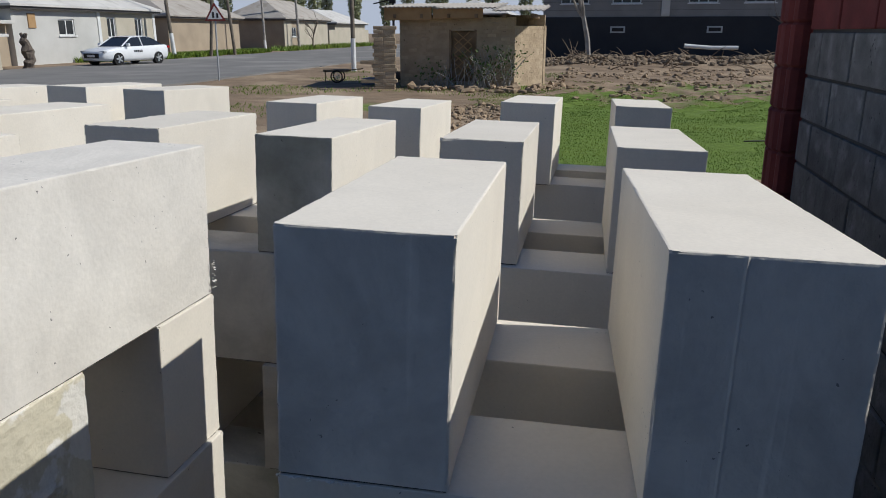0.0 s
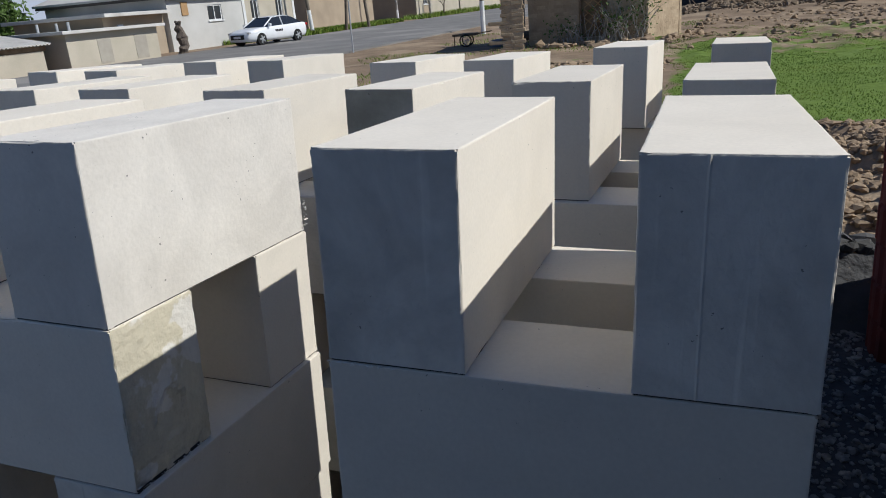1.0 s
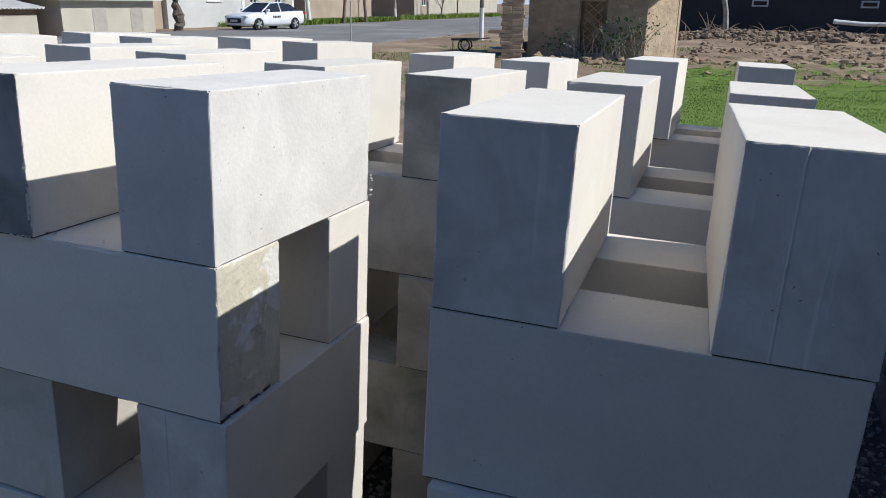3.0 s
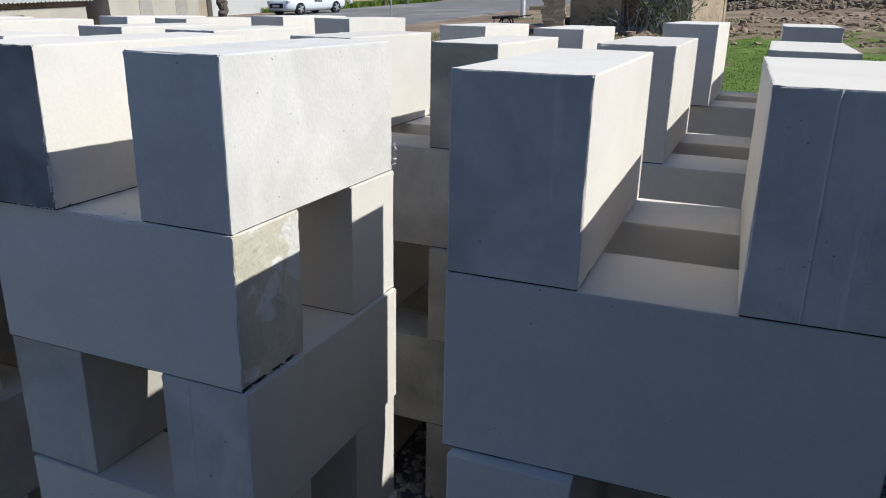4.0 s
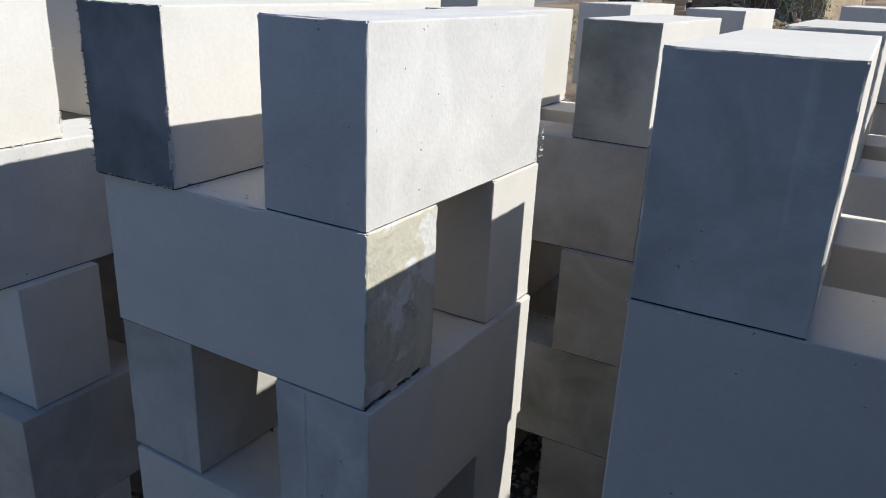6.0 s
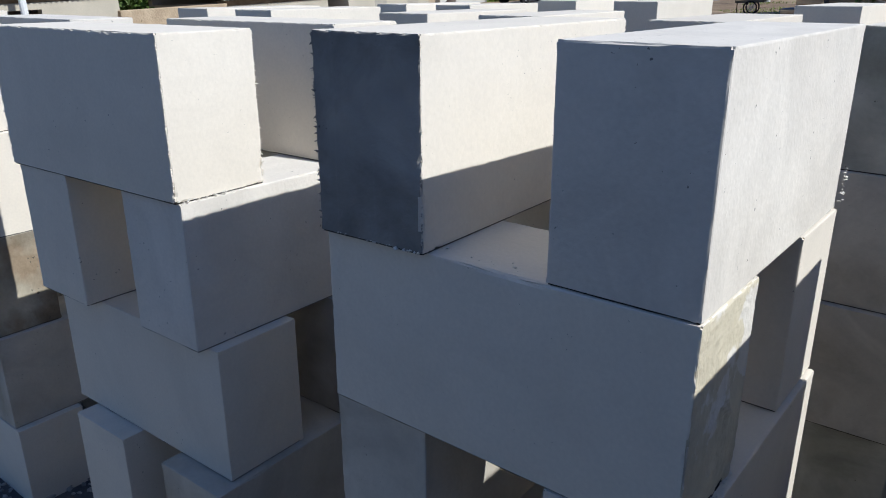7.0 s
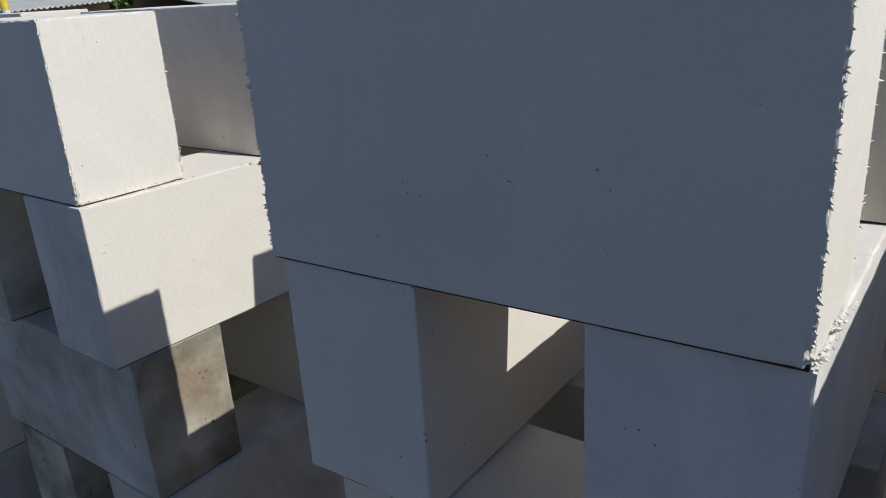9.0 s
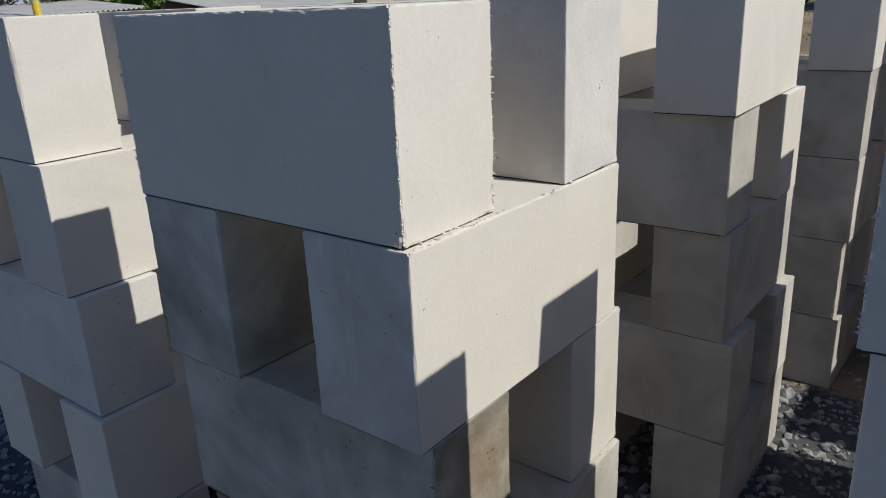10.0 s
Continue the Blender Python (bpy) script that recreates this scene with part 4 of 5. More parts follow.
def lean_shed(x, y, w, d, eave, rise, label):
    ob = thing("shed", x, y, 0, 0, label, "shed")
    r = part("roof", corrugated(w, d, rise), SLATE, ob, "grey corrugated sheet roof")
    r.location = (0.3, 0, eave)
    bm = bmesh.new()
    wall_panel(bm, (0, 0.2), (0, w - 0.2), -0.8, eave - 0.28, 0.3, ((1.5, 2.6, 0.1, eave - 0.5),))
    part("wall", bm, PLASTER_TAN, ob)
    part("wall", boxed(-d + 0.4, -0.3, 0.2, 0.45, -0.8, eave - 0.15), PLASTER_DARK, ob)
    part("wall", boxed(-d + 0.4, -0.3, w - 0.45, w - 0.2, -0.8, eave - 0.15), PLASTER_DARK, ob)
    part("back_wall", boxed(-d, -d + 0.3, 0.2, w - 0.2, -0.8, eave + rise - 0.2), PLASTER_DARK, ob)
    part("eave_beam", boxed(-0.2, 0.0, 0.05, w - 0.05, eave - 0.26, eave - 0.08), WOOD, ob)
    return ob


lean_shed(-26.5, 17.6, 6.0, 5.5, 1.18, 0.85, "low shed with a grey corrugated roof")
lean_shed(-26.5, 8.0, 5.7, 4.5, 1.72, 0.45, "old low shed with a worn corrugated roof")
tagged(part("low_wall", boxed(-26.6, -26.3, 13.4, 17.9, -0.5, 1.02, bevel=0.04), MUD_JOINT), "crumbling low mud wall between the sheds", "wall")


def mud_shed():
    ob = thing("mud_shed", -3.3, 23.2, 0, 0, "old mud-brick shed with a patched sheet roof", "shed")
    bm = bmesh.new()
    ts = wall_panel(bm, (-2.2, 0), (1.45, 0), -0.3, 2.1, 0.3, ((1.62, 2.42, 0.15, 1.7),))
    part("wall", bm, MUD_JOINT, ob, "mud-plastered brick wall")
    for a, b, h in (((1.45, 0.0), (2.25, 2.2), 1.85), ((2.2, 2.3), (-2.2, 2.3), 2.2), ((-2.2, 2.3), (-2.2, 0.3), 2.1)):
        bm = bmesh.new()
        wall_panel(bm, a, b, -0.3, h, 0.3)
        part("wall", bm, MUD_JOINT, ob, "mud-plastered brick wall")
    door = part("door", boxed(1.66, 2.38, 0.1, 0.14, 0.16, 1.68, m=ts), WOOD, ob, "worn brown wooden door with lattice")
    for k in range(5):
        for q in (-1, 1):
            part("lattice_bar", boxed(-0.36, 0.36, 0.0, 0.02, -0.015, 0.015, m=pose(-0.18, 0.08, 0.5 + k * 0.25, 0, 40 * q, 0)), BOARD, door)
    for x in (1.60, 2.40):
        part("jamb", boxed(x, x + 0.06, -0.02, 0.1, 0.12, 1.74, m=ts), WOOD, ob)
    # roof sheets
    for i, (a, b, z, t) in enumerate(((-2.7, -0.9, 2.42, 2), (-1.0, 0.9, 2.38, 3), (0.8, 2.35, 2.30, 3))):
        r = part("roof_sheet", corrugated(b - a, 3.2, 0.10, 0.02, 0.14), SLATE_BROWN, ob, "grey corrugated sheet")
        r.matrix_basis = pose(a, -0.45, z, 0, t * 0.8, -90) @ pose(0, 0, 0, 0, 0, 0)
    part("fascia_board", boxed(-2.6, -1.1, -0.35, -0.3, 2.02, 2.42, bevel=0.01), BOARD, ob, "brown chipboard panel")
    part("fascia_board", boxed(-1.05, 0.5, -0.34, -0.29, 2.06, 2.36, bevel=0.01), BOARD, ob, "brown chipboard panel")
    for k in range(6):
        x = -2.3 + k * 0.85
        part("rafter", boxed(x, x + 0.09, -0.4, 2.5, 2.08, 2.2), WOOD, ob)
    # brick courses laid on the face
    r = random.Random(3)
    me = mesh_of("brick", boxed(0, 0.27, -0.012, 0.05, 0, 0.10, bevel=0.012), MUD)
    low = mesh_of("brick", boxed(0, 0.27, -0.004, 0.05, 0, 0.10, bevel=0.003), MUD)
    for c in range(19):
        for i in range(14):
            x = -2.2 + i * 0.28 + (0.14 if c % 2 else 0)
            z = -0.05 + c * 0.112
            if x + 0.27 > 1.45 or (-0.66 < x + 0.27 and x < 0.3 and z < 1.75) or r.random() < 0.5:
                continue
            o = new("brick", me)
            o.parent = ob
            o.location = (x, r.uniform(-0.008, 0.006), z)
    d = Vector((0.8, 2.2, 0)).normalized()
    for c in range(17):
        for i in range(8):
            u = i * 0.285 + (0.14 if c % 2 else 0)
            if u > 2.1 or r.random() < 0.45:
                continue
            o = new("brick", low)
            o.parent = ob
            o.matrix_basis = pose(1.45 + d.x * u, d.y * u, -0.05 + c * 0.112, 0, 0, math.degrees(math.atan2(d.y, d.x)))
    return ob


mud_shed()
# the broken end of a mud-brick wall beside the shed
pier = thing("brick_pier", -5.70, 22.1, 0, 14, "broken stub of a mud-brick wall", "pier")
pr = random.Random(7)
PIER = [mesh_of("brick", boxed(-l / 2, l / 2, -0.14, 0.14, 0, 0.105, bevel=0.015), MUD) for l in (0.28, 0.36, 0.44)]
for c in range(17):
    x = 0.32
    while x > -0.38 + 0.25 * pr.random() * (1 if c > 4 else 0.2):
        o = new("brick", pr.choice(PIER))
        o.parent = pier
        o.location = (x - 0.16, pr.uniform(-0.015, 0.015), -0.05 + c * 0.112)
        x -= 0.34
part("core", boxed(-0.2, 0.32, -0.135, 0.135, -0.2, 1.82, bevel=0.03), MUD_JOINT, pier, "mud mortar and plaster")

# the large unfinished building
ob = thing("building", 12, 56, 0, 0, "grey block building on a black bitumen plinth", "building")
bm = bmesh.new()
HOLES = [(s, s + 1.75, 3.35, 4.9) for s in (1.1, 4.3, 8.9, 12.2, 16.5, 20.0)]
tb = wall_panel(bm, (-15.0, -6), (14.0, -6), 2.55, 7.5, 0.4, HOLES)
wall_panel(bm, (14.0, -5.6), (14.0, 6), 2.55, 7.5, 0.4)
wall_panel(bm, (-15.0, 6), (-15.0, -5.6), 2.55, 7.5, 0.4)
wall_panel(bm, (13.6, 6), (-14.6, 6), 2.55, 7.5, 0.4)
part("wall", bm, GREY_WALL, ob)
part("plinth", boxed(-15.06, 14.06, -6.06, 6.06, -0.3, 2.55, bevel=0.02), PLINTH, ob, "black bitumen-coated plinth")
part("floor_slab", boxed(-14.6, 13.6, -5.6, 5.6, 7.3, 7.48), GREY_WALL, ob)
for s in HOLES:
    window(ob, tb, *s, bars=3)
for s in (7.3, 14.8, 22.5):
    part("pilaster", boxed(s, s + 0.5, -0.12, 0.0, 2.58, 7.5, m=tb), PLASTER, ob, "pale grey pilaster")
for s in (4.25, 10.1, 17.0):
    v = part("vent", boxed(s, s + 0.92, -0.1, -0.05, 1.58, 1.98, bevel=0.01, m=tb), STEEL, ob, "pale vent frame in the plinth")
    part("opening", boxed(s + 0.1, s + 0.82, -0.115, -0.1, 1.67, 1.89, m=tb), BLACK, v)
for c in range(9):
    part("course_joint", boxed(0, 29, -0.006, 0.0, 2.95 + c * 0.5, 2.965 + c * 0.5, m=tb), MORTAR, ob)

# ---- street things ----


def warning_sign():
    ob = thing("traffic_sign", -12.75, 24.95, 0.0, 22, "red-edged triangular warning sign on a steel post", "traffic sign")
    part("post", tubed([(0, 0, -0.2), (0.02, 0, 1.2), (0.05, 0, 2.5)], 0.03, 10), STEEL, ob)

    def plate(r, y0, y1, m):
        bm = bmesh.new()
        pts = [(math.cos(a) * r, math.sin(a) * r) for a in (math.pi / 2, math.pi * 7 / 6, math.pi * 11 / 6)]
        f = [bm.verts.new((x + 0.04, y0, z + 2.27)) for x, z in pts]
        b = [bm.verts.new((x + 0.04, y1, z + 2.27)) for x, z in pts]
        bm.faces.new(f)
        bm.faces.new(b[::-1])
        for i in range(3):
            bm.faces.new((f[i], b[i], b[(i + 1) % 3], f[(i + 1) % 3]))
        return bm
    p = part("plate", plate(0.42, -0.035, -0.05, 0), SIGN_RED, ob, "faded dark red triangular border")
    part("field", plate(0.30, -0.05, -0.056, 0), WHITE, p, "white field")
    for dx, h in ((-0.05, 0.2), (0.09, 0.16)):
        part("mark", boxed(dx, dx + 0.07, -0.062, -0.056, 2.16, 2.16 + h, bevel=0.004), BLACK, p, "dark plain mark")
    return ob


warning_sign()


def pole(x, y, h, r, label, material, lean=0.0, white=0.0):
    ob = thing("utility_pole", x, y, 0, 0, label, "pole")
    part("shaft", tubed([(0, 0, -0.3), (lean * 0.5, 0, h * 0.5), (lean, 0, h)], [r, r * 0.9, r * 0.75], 10), material, ob)
    if white:
        part("painted_foot", tubed([(0, 0, 0.0), (lean * 0.2, 0, white)], [r * 1.08, r * 1.05], 10), WHITE, ob, "whitewashed foot")
    return ob


pole(-10.0, 32.2, 7.5, 0.10, "wooden utility pole with a whitewashed foot", GREY_WOOD, white=1.4)
pole(-27.2, 46.5, 8.0, 0.13, "leaning wooden utility pole by the house", GREY_WOOD, -0.6, 1.6)
pole(-27.0, 51.0, 8.0, 0.12, "dark wooden strut pole", GREY_WOOD, 0.9)
pole(-26.8, 54.5, 8.0, 0.12, "dark wooden utility pole", GREY_WOOD, -0.7)
pole(-28.6, 64.0, 8.0, 0.11, "wooden utility pole by the far house", PALE_BARK, -0.2, 1.0)
pole(-28.8, 72.5, 8.0, 0.13, "wooden utility pole at the corner of the far house", PALE_BARK, -0.3)
yp = pole(-25.9, 10.0, 6.0, 0.11, "concrete pole with yellow and white bands", STEEL)
part("band", tubed([(0, 0, 1.75), (0, 0, 2.15)], 0.118, 10), YELLOW, yp, "yellow painted band")
part("band", tubed([(0, 0, 0.2), (0, 0, 1.75)], 0.115, 10), WHITE, yp, "white painted band")
ob = thing("street_post", -9.3, 36.5, 0, 0, "dark steel post with a small lamp head", "post")
part("shaft", tubed([(0, 0, -0.2), (0, 0, 3.6)], 0.06, 8), BLACK, ob)
part("head", boxed(-0.18, 0.12, -0.1, 0.1, 3.0, 3.6, bevel=0.03), BLACK, ob)
part("arm", tubed([(0, 0, 3.2), (-1.0, 0, 3.0)], 0.03, 6), BLACK, ob)
ob = thing("banner", -9.6, 46.0, 0, -15, "white printed banner on a frame by the street", "banner")
part("sheet", boxed(-0.75, 0.75, -0.02, 0.02, 0.5, 2.1, bevel=0.005), WHITE, ob)
for i in range(4):
    part("mark", boxed(-0.5 + 0.28 * i, -0.36 + 0.28 * i, -0.028, -0.02, 0.9 + 0.1 * (i % 2), 1.8), BLUE_DARK, ob, "unreadable blue mark")
for x in (-0.78, 0.78):
    part("leg", tubed([(x, 0, -0.1), (x, 0, 2.15)], 0.03, 6), STEEL, ob)


def hand_cart():
    ob = thing("hand_cart", -8.1, 24.6, ground_z(-8.1, 24.6), 10, "small two-wheeled iron hand cart on the verge", "cart")
    ob.scale = (0.72, 0.72, 0.72)
    part("tray", boxed(-0.65, 0.55, -0.3, 0.3, 0.48, 0.60, bevel=0.03), DEBRIS, ob)
    for y in (-0.36, 0.36):
        bm = bmesh.new()
        pts = [(math.cos(2 * math.pi * i / 20) * 0.27, y, 0.27 + math.sin(2 * math.pi * i / 20) * 0.27) for i in range(21)]
        wheel = part("wheel", tube(bm, pts, 0.035, 6), RUBBER, ob)
        bm = bmesh.new()
        for i in range(5):
            a = math.pi * i / 5
            tube(bm, [(math.cos(a) * 0.25, y, 0.27 + math.sin(a) * 0.25), (-math.cos(a) * 0.25, y, 0.27 - math.sin(a) * 0.25)], 0.008, 5)
        part("spokes", bm, STEEL, wheel)
        part("handle", tubed([(0.5, y * 0.7, 0.55), (1.2, y * 0.7, 0.62)], 0.02, 6), WOOD, ob)
    part("prop", tubed([(-0.6, 0, 0.5), (-0.6, 0, 0.0)], 0.025, 6), WOOD, ob)
    return ob


hand_cart()
ob = tagged(part("log", tubed([(-6.7, 25.2, 0.16), (-5.9, 25.5, 0.2), (-5.2, 25.6, 0.17)], [0.17, 0.16, 0.13], 10), BARK), "rough brown log lying behind the brick stub", "log")
ob = tagged(part("tarpaulin", boxed(-6.9, -6.3, 23.4, 24.1, -0.02, 0.22, bevel=0.07), BLUE_DARK), "folded dark blue tarpaulin on the verge", "tarpaulin")
tagged(part("pipe", tubed([(5.0, 41.5, 0.95), (6.3, 41.6, 0.85), (7.7, 41.7, 0.85)], [0.11, 0.1, 0.1], 10), WHITE), "long white pipe lying on the brush heap", "pipe")


def car():
    ob = thing("car", -23.9, 36.2, 0.05, 0, "white sedan with dark grille driving along the street", "car")
    ob.matrix_world = pose(-23.9, 36.2, 0.05, 0, 0, 168)
    # sections along y (front at +y): half width, sill height, shoulder height
    sec = [(2.30, 0.62, 0.32, 0.62), (2.18, 0.80, 0.22, 0.74), (1.6, 0.89, 0.20, 0.86), (0.9, 0.91, 0.20, 0.93), (-0.3, 0.91, 0.20, 0.95), (-1.5, 0.90, 0.20, 0.98), (-2.1, 0.84, 0.24, 0.99), (-2.32, 0.70, 0.36, 0.94)]
    bm = bmesh.new()
    rings = []
    for y, w, lo, hi in sec:
        prof = [(w * 0.86, lo), (w, lo + 0.14), (w, hi - 0.14), (w * 0.95, hi - 0.03), (w * 0.7, hi)]
        prof = prof + [(-x, z) for x, z in prof[::-1]]
        rings.append([bm.verts.new((x, y, z)) for x, z in prof])
    for a, b in zip(rings, rings[1:]):
        for i in range(10):
            bm.faces.new((a[i], a[(i + 1) % 10], b[(i + 1) % 10], b[i]))
    bm.faces.new(rings[0])
    bm.faces.new(rings[-1][::-1])
    bmesh.ops.recalc_face_normals(bm, faces=bm.faces)
    body = part("body", bm, CAR_WHITE, ob)
    for p in body.data.polygons:
        p.use_smooth = True
    # cabin
    cab = [(1.05, 0.74, 0.93), (0.25, 0.62, 1.38), (-0.7, 0.62, 1.42), (-1.2, 0.60, 1.35), (-1.95, 0.66, 1.0)]
    bm = bmesh.new()
    rings = [[bm.verts.new(c) for c in ((-0.80, y, 0.9), (-w, y, z), (w, y, z), (0.80, y, 0.9))] for y, w, z in cab]
    for a, b in zip(rings, rings[1:]):
        for i in range(3):
            bm.faces.new((a[i], b[i], b[i + 1], a[i + 1]))
    bmesh.ops.recalc_face_normals(bm, faces=bm.faces)
    part("glazing", bm, DARK_GLASS, ob, "dark tinted glass")
    bm = bmesh.new()
    rings = [[bm.verts.new(c) for c in ((-w - 0.02, y, z - 0.03), (-w + 0.1, y, z + 0.02), (w - 0.1, y, z + 0.02), (w + 0.02, y, z - 0.03))] for y, w, z in ((0.3, 0.62, 1.37), (-0.2, 0.63, 1.42), (-0.7, 0.63, 1.43), (-1.3, 0.6, 1.34), (-1.98, 0.66, 1.0))]
    for a, b in zip(rings, rings[1:]):
        for i in range(3):
            bm.faces.new((a[i], b[i], b[i + 1], a[i + 1]))
    bmesh.ops.recalc_face_normals(bm, faces=bm.faces)
    part("roof", bm, CAR_WHITE, ob)
    for s in (-1, 1):
        bm = bmesh.new()
        tube(bm, [(s * 0.80, 1.05, 0.93), (s * 0.64, 0.25, 1.38)], 0.035, 6)
        tube(bm, [(s * 0.82, -0.35, 0.93), (s * 0.63, -0.35, 1.4)], 0.03, 6)
        part("window_post", bm, CAR_WHITE, ob)
        part("mirror", boxed(s * 0.98 - 0.1, s * 0.98 + 0.1, 0.72, 0.84, 0.94, 1.08, bevel=0.03), CAR_WHITE, ob)
        part("headlight", boxed(s * 0.62 - 0.2, s * 0.62 + 0.2, 2.05, 2.22, 0.62, 0.72, bevel=0.03), STEEL, ob, "clear headlight")
        part("tail_light", boxed(s * 0.6 - 0.22, s * 0.6 + 0.22, -2.34, -2.2, 0.8, 0.92, bevel=0.02), RED_LAMP, ob, "red tail light")
        for i in range(5):
            part("lettering_bar", boxed(s * 0.913 - 0.004, s * 0.913 + 0.004, 0.25 - 0.12 * i, 0.34 - 0.12 * i, 0.62, 0.74), BLACK, ob, "dark unreadable lettering")
        for y in (1.4, -1.35):
            bm = bmesh.new()
            tube(bm, [(s * 0.93, y, 0.31), (s * 0.70, y, 0.31)], 0.32, 22)
            wheel = part("wheel", bm, RUBBER, ob, "black tyre")
            bm = bmesh.new()
            for i in range(5):
                a = 2 * math.pi * i / 5
                tube(bm, [(s * 0.935, y, 0.31), (s * 0.94, y + math.cos(a) * 0.2, 0.31 + math.sin(a) * 0.2)], 0.045, 6)
            part("rim", bm, STEEL, wheel, "five-spoke alloy rim")
    part("grille", boxed(-0.52, 0.52, 2.2, 2.325, 0.36, 0.60, bevel=0.03), BLACK, ob, "black grille")
    part("number_plate", boxed(-0.26, 0.26, 2.325, 2.34, 0.42, 0.53, bevel=0.004), WHITE, ob, "plain pale plate")
    return ob


car()

# ---- trees ----


def limb(bm, p, d, length, r, depth, rr, tips):
    q = [Vector(p)]
    d = Vector(d).normalized()
    for i in range(4):
        d = (d + Vector((rr.uniform(-0.18, 0.18), rr.uniform(-0.18, 0.18), rr.uniform(-0.05, 0.15)))).normalized()
        q.append(q[-1] + d * length / 4)
    tube(bm, q, [r, r * 0.9, r * 0.78, r * 0.66, r * 0.52], 6 if depth else 8)
    tips.append(q[-1])
    if depth < 3:
        for k in range(rr.randint(2, 4)):
            at = q[rr.randint(2, 4)]
            nd = (d + Vector((rr.uniform(-0.9, 0.9), rr.uniform(-0.9, 0.9), rr.uniform(-0.1, 0.6)))).normalized()
            limb(bm, at, nd, length * rr.uniform(0.55, 0.8), r * 0.5, depth + 1, rr, tips)


def tree(x, y, h, r, material, label, seed, leaf=0, spread=0.6, size=0.09, leaf_mat=None):
    rr = random.Random(seed)
    ob = thing("tree", x, y, ground_z(x, y) - 0.05, 0, label, "tree")
    bm, tips = bmesh.new(), []
    limb(bm, (0, 0, 0), (rr.uniform(-0.1, 0.1), rr.uniform(-0.1, 0.1), 1), h * 0.5, r, 0, rr, tips)
    part("trunk", bm, material, ob)
    if leaf:
        g = np.random.default_rng(seed)
        c = np.array([tips[i][:] for i in g.integers(0, len(tips), leaf)])
        pl = c + g.normal(0, spread, (leaf, 3)) * np.array([1, 1, 0.7])
        crown = new("crown", leaves("crown", pl, size, leaf_mat or LEAF, seed))
        crown.parent = ob
    return ob


tree(0.05, 45.0, 9.0, 0.17, PALE_BARK, "bare young tree with a pale trunk", 3)
tree(11.6, 40.0, 4.5, 0.06, BARK, "small bare tree before the dark plinth", 5)
tree(10.2, 43.0, 3.5, 0.05, BARK, "small bare sapling on the brush heap", 15)
tree(-28.0, 74.0, 3.2, 0.09, BARK, "small bare fruit tree before the far house", 6)


def pollard(x, y, h, r, label, seed):
    """A cut-back old tree: a thick knotted trunk with burrs and short stubs."""
    rr = random.Random(seed)
    ob = thing("tree", x, y, ground_z(x, y) - 0.05, 0, label, "tree")
    bm = bmesh.new()
    pts, radii = [], []
    for i in range(13):
        z = h * i / 12
        pts.append((0.12 * math.sin(z * 2.3) + rr.uniform(-0.03, 0.03), rr.uniform(-0.05, 0.05), z))
        radii.append(r * (1.25 - 0.4 * i / 12 + 0.18 * rr.random()) * (1.3 if i in (7, 8, 11) else 1.0))
    tube(bm, pts, radii, 11)
    for v in bm.verts:
        v.co += v.co.xyz * 0.02 * noise.noise(v.co * 6) + Vector((noise.noise(v.co * 4), noise.noise(v.co * 4 + Vector((5, 0, 0))), 0)) * 0.06
    part("trunk", bm, BARK, ob)
    for i in range(4):
        k = rr.randint(10, 12)
        a = rr.uniform(0, 2 * math.pi)
        p = Vector(pts[k])
        d = Vector((math.cos(a), math.sin(a), rr.uniform(1.2, 2.5))).normalized()
        l = rr.uniform(0.2, 0.4)
        part("stub", tubed([p, p + d * l * 0.6, p + d * l], [r * 0.5, r * 0.42, r * 0.34], 7), BARK, ob)


pollard(-25.8, 31.2, 1.45, 0.2, "gnarled old cut-back trunk beside the outbuilding", 7)
tree(-33.0, 17.2, 6.5, 0.16, BARK, "leafy green tree behind the low sheds", 8, 5200, 0.75, 0.13)
tree(-35.0, 22.5, 6.0, 0.16, BARK, "leafy green tree behind the outbuilding", 18, 4600, 0.8, 0.13)
tree(-32.0, 14.0, 5.0, 0.12, BARK, "yellow-green shrub tree behind the sheds", 28, 3400, 0.7, 0.12, POPLAR)
for i, (x, y, h) in enumerate(((-34, 9.5, 8.0), (-35, 6.0, 7.5), (-33, 12.2, 7.0), (-36, 3.5, 8.0))):
    tree(x, y, h, 0.2, PALE_BARK, "bare grey spreading tree behind the old shed", 40 + i)

poplars = []
for k in range(3):
    g = np.random.default_rng(60 + k)
    ob = thing("poplar_tree", -60 + 6 * k, 150, 0, 0, "tall slender poplar in thin spring leaf", "tree", "row of poplars")
    part("trunk", tubed([(0, 0, -0.3), (0.1, 0, 9), (0, 0.1, 19)], [0.25, 0.15, 0.04], 7), BARK, ob)
    m = 2600
    z = g.uniform(2.0, 20, m)
    rad = np.sqrt(g.random(m)) * np.clip(1.5 * np.sin((z - 1.5) / 19 * np.pi) ** 0.6, 0.15, 2)
    a = g.uniform(0, 2 * np.pi, m)
    cr_ = new("crown", leaves("crown", np.stack([np.cos(a) * rad, np.sin(a) * rad, z], 1), 0.28, POPLAR, 70 + k))
    cr_.parent = ob
    poplars.append(ob)
tr = random.Random(12)
for i in range(15):
    x = -70 + i * 4.4 + tr.uniform(-1, 1)
    copy_thing(poplars[i % 3], pose(x, 132 + tr.uniform(-8, 14), 0, 0, 0, tr.uniform(0, 360)))


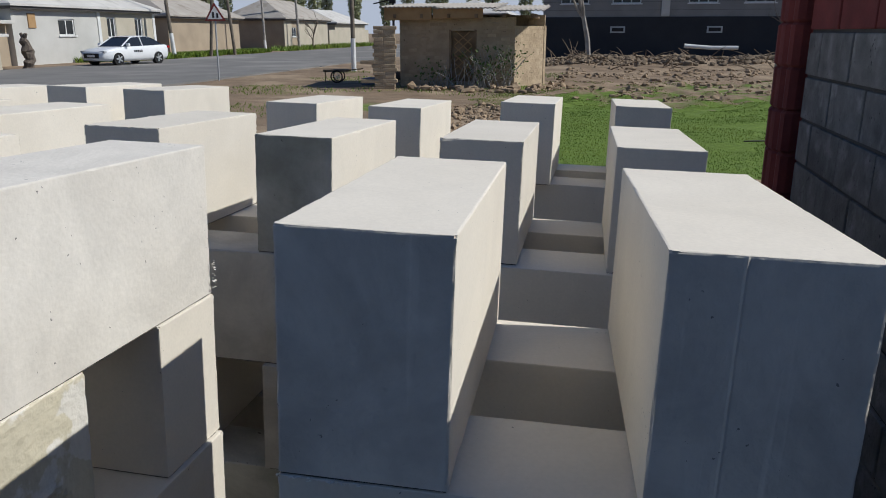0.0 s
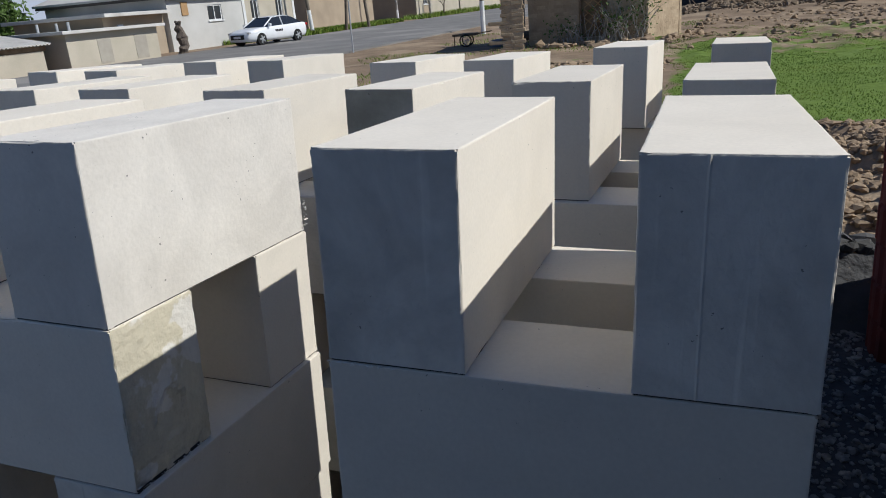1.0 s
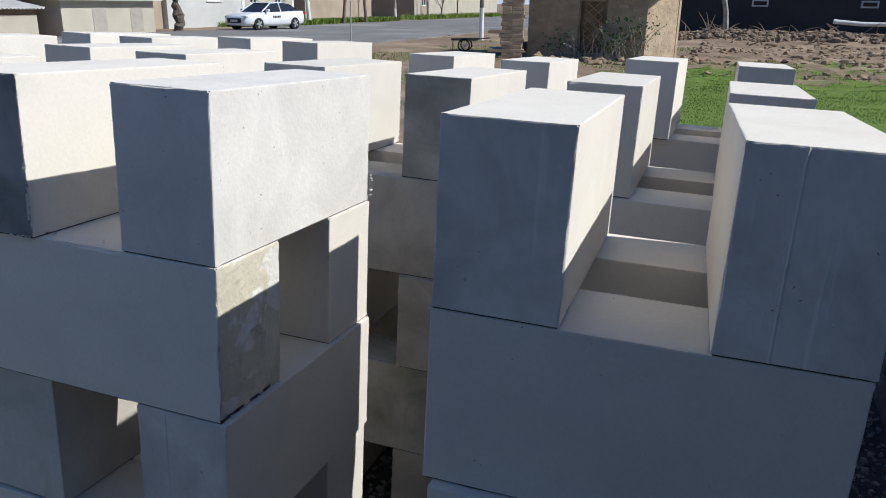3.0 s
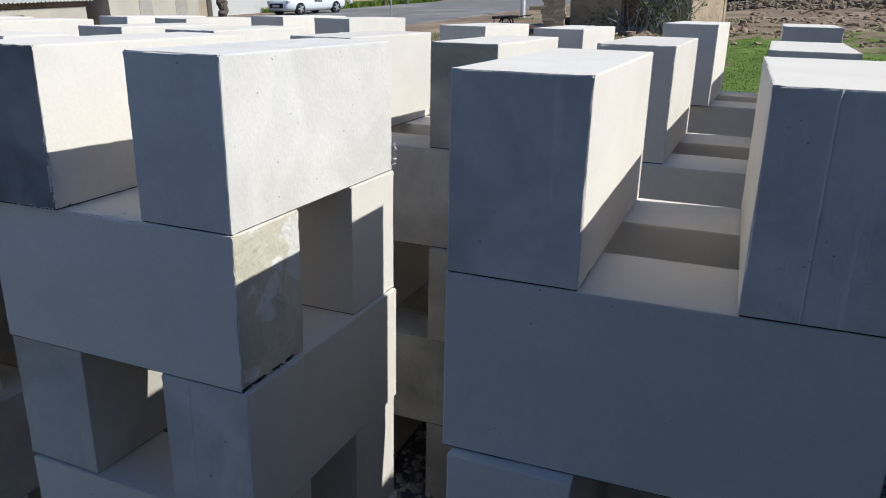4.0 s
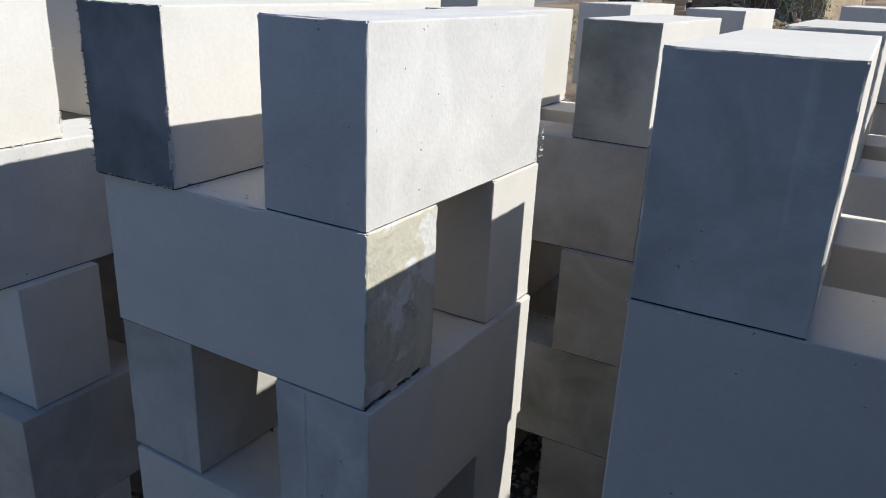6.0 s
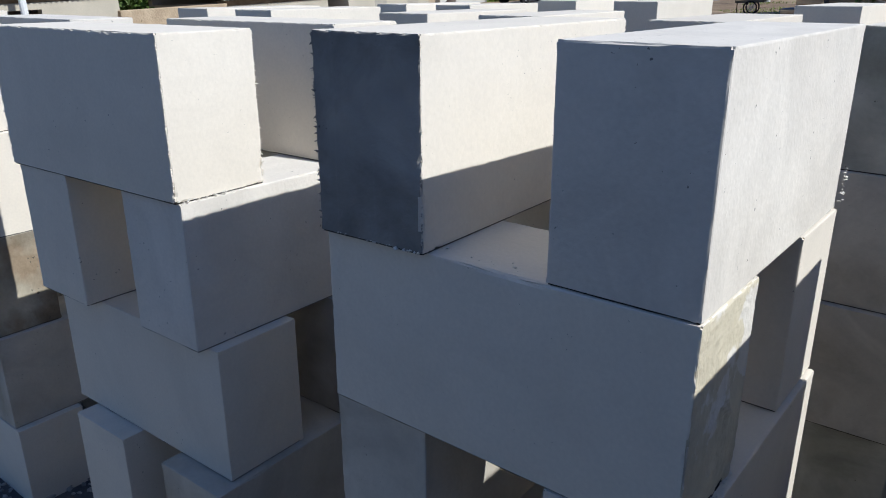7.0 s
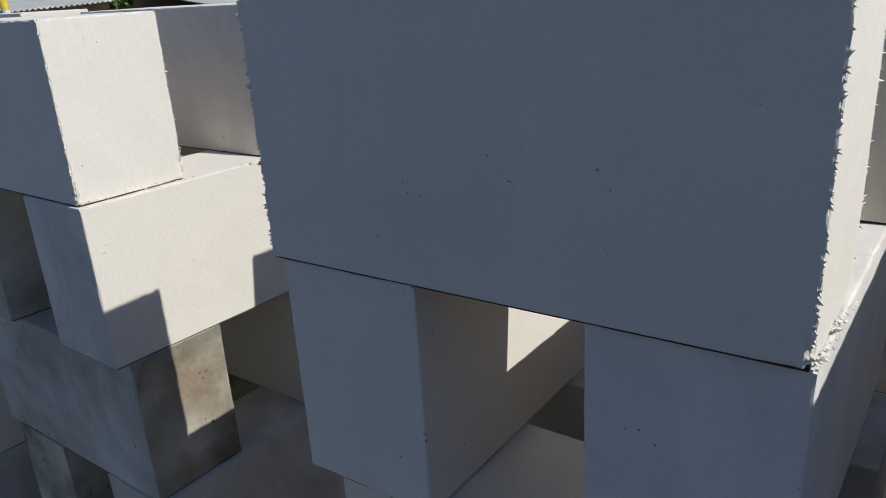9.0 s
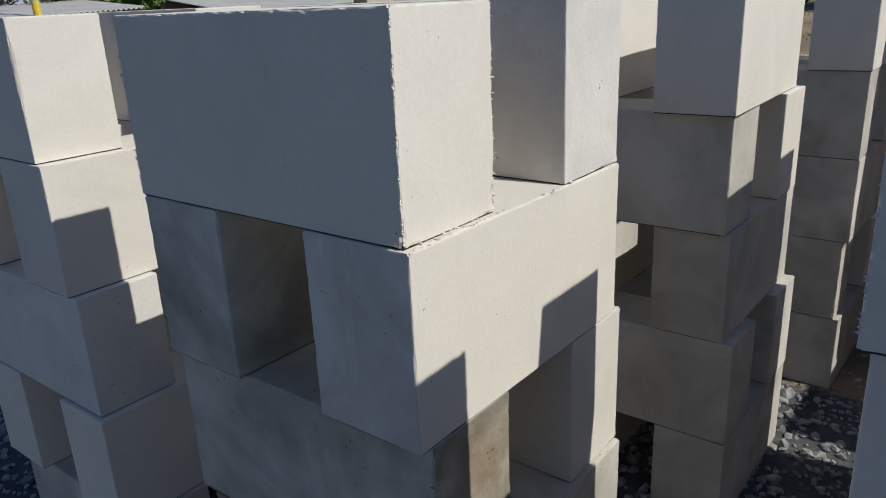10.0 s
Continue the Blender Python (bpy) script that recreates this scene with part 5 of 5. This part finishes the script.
def bramble(x, y, label, seed, n, h, leaf):
    rr = random.Random(seed)
    ob = thing("bramble", x, y, ground_z(x, y), 0, label, "shrub")
    tips = []
    for i in range(n):
        p = Vector((rr.uniform(-0.5, 0.5), rr.uniform(-0.15, 0.2), -0.05))
        pts = [p]
        d = Vector((rr.uniform(-0.6, 0.6), rr.uniform(-0.3, 0.3), 1)).normalized()
        for k in range(5):
            pts.append(pts[-1] + d * h / 5)
            d = (d + Vector((rr.uniform(-0.3, 0.3), rr.uniform(-0.3, 0.3), -0.12))).normalized()
        tips += pts[2:]
        part("stem", tubed(pts, [0.014, 0.013, 0.011, 0.009, 0.007, 0.005], 5), PALE_BARK, ob)
    if leaf:
        g = np.random.default_rng(seed)
        c = np.array([tips[i][:] for i in g.integers(0, len(tips), leaf)]) + g.normal(0, 0.12, (leaf, 3))
        o = new("foliage", leaves("foliage", c, 0.05, LEAF, seed))
        o.parent = ob


bramble(-2.45, 22.75, "green bramble against the mud shed wall", 1, 30, 1.3, 420)
bramble(-3.5, 22.6, "dry bare bramble before the shed door", 2, 20, 1.0, 0)
bramble(-4.3, 22.8, "thin dry stems along the shed wall", 3, 10, 0.7, 120)

# ---- crumbs and flakes on block edges ----


def crumbs(name, cx, cy, cz, dx, dy, dz, n, label, seed):
    g = np.random.default_rng(seed)
    p = np.array([cx, cy, cz]) + g.uniform(-1, 1, (n, 3)) * np.array([dx, dy, dz])
    w = np.array([(YARD @ Vector(v))[:] for v in p])
    tagged(stones(name, w, 0.0007 + 0.0026 * g.random(n) ** 2, CRUMB, 0.6, 0.5, seed), label, "crumbs", kind="stuff")


crumbs("crumbs", -0.944, 0.02, 1.189, 0.003, 0.085, 0.003, 40, "loose white crumbs on the block ledge", 1)
crumbs("crumbs", 0.004, 0.598, 1.245, 0.003, 0.005, 0.03, 30, "white crumbs stuck to a block corner", 2)
crumbs("crumbs", -0.33, 0.03, 1.2025, 0.07, 0.02, 0.001, 10, "pale crumbs on the block face", 3)
crumbs("crumbs", -2.052, 0.0, 1.181, 0.004, 0.08, 0.001, 20, "pale crumbs along the block joint", 4)

g = np.random.default_rng(90)
bm = bmesh.new()
for i in range(150):
    x, y = g.uniform(-2.2, 16), g.uniform(34, 44)
    z = ground_z(x, y) + 0.05
    d = Vector((g.normal(), g.normal() * 0.6, abs(g.normal()) * 0.45))
    d = d.normalized() * g.uniform(0.4, 1.3)
    p = Vector((x, y, z))
    tube(bm, [p, p + d * 0.5 + Vector((0, 0, 0.05)), p + d], [0.03, 0.022, 0.01], 4)
tagged(part("dry_branches", bm, DEBRIS), "tangle of dry branches on the brush heap", "branches", kind="stuff")


def thicket(x, y, rx, ry, h, n, material, label, seed, size=0.16):
    """A dense shrub: many stems from the ground and a cloud of leaves in uneven clumps."""
    rr = random.Random(seed)
    g = np.random.default_rng(seed)
    ob = thing("shrub", x, y, -0.05, 0, label, "shrub")
    centres = []
    for i in range(14):
        p = Vector((rr.uniform(-rx, rx) * 0.7, rr.uniform(-ry, ry) * 0.8, 0))
        q = p + Vector((rr.uniform(-0.6, 0.6), rr.uniform(-0.6, 0.6), h * rr.uniform(0.45, 0.95)))
        part("stem", tubed([p, (p + q) / 2 + Vector((rr.uniform(-0.2, 0.2), rr.uniform(-0.2, 0.2), 0)), q], [0.06, 0.04, 0.015], 5), BARK, ob)
        centres += [q, (p + 2 * q) / 3, (p + q) / 2]
    c = np.array([centres[i][:] for i in g.integers(0, len(centres), n)])
    pl = c + g.normal(0, 1, (n, 3)) * np.array([rx * 0.25, ry * 0.22, h * 0.14])
    pl[:, 2] = np.abs(pl[:, 2])
    o = new("foliage", leaves("foliage", pl, size, material, seed))
    o.parent = ob


thicket(-33.5, 16.8, 1.6, 1.8, 4.6, 4200, LEAF, "dense dark green shrub behind the sheds", 201)
thicket(-33.8, 20.8, 1.6, 2.6, 4.2, 4800, LEAF, "dense green shrub behind the corrugated shed", 202)
thicket(-33.0, 14.6, 1.0, 1.0, 4.4, 2200, POPLAR, "yellow-green willow shrub behind the sheds", 203, 0.13)
for i, y in enumerate((3.0, 6.0, 9.0, 12.0)):
    thicket(-34.5, y, 1.8, 2.0, 4.2, 900, DEBRIS, "tangled grey-brown leafless brush behind the old shed", 210 + i, 0.10)
thicket(-33.5, 24.5, 1.2, 1.5, 3.6, 2600, LEAF, "green shrub behind the flat-roofed outbuilding", 220)
thicket(-38.5, 31.5, 1.2, 1.6, 4.4, 2600, LEAF, "green shrub rising behind the dark outbuilding", 221)
crumbs("crumbs", -0.49, -0.02, 1.2035, 0.09, 0.004, 0.0012, 40, "grey crumbs along the joint under the rough block", 6)
crumbs("crumbs", 0.0, 0.1, 0.9025, 0.004, 0.09, 0.0015, 36, "grey crumbs along the joint under the scarred block end", 7)
crumbs("crumbs", -2.06, 0.23, 1.1735, 0.006, 0.28, 0.001, 30, "pale dust and crumbs on the block ledge", 8)
crumbs("crumbs", 0.44, 0.0, 1.2005, 0.05, 0.003, 0.0008, 26, "white flakes along the block joint", 5)
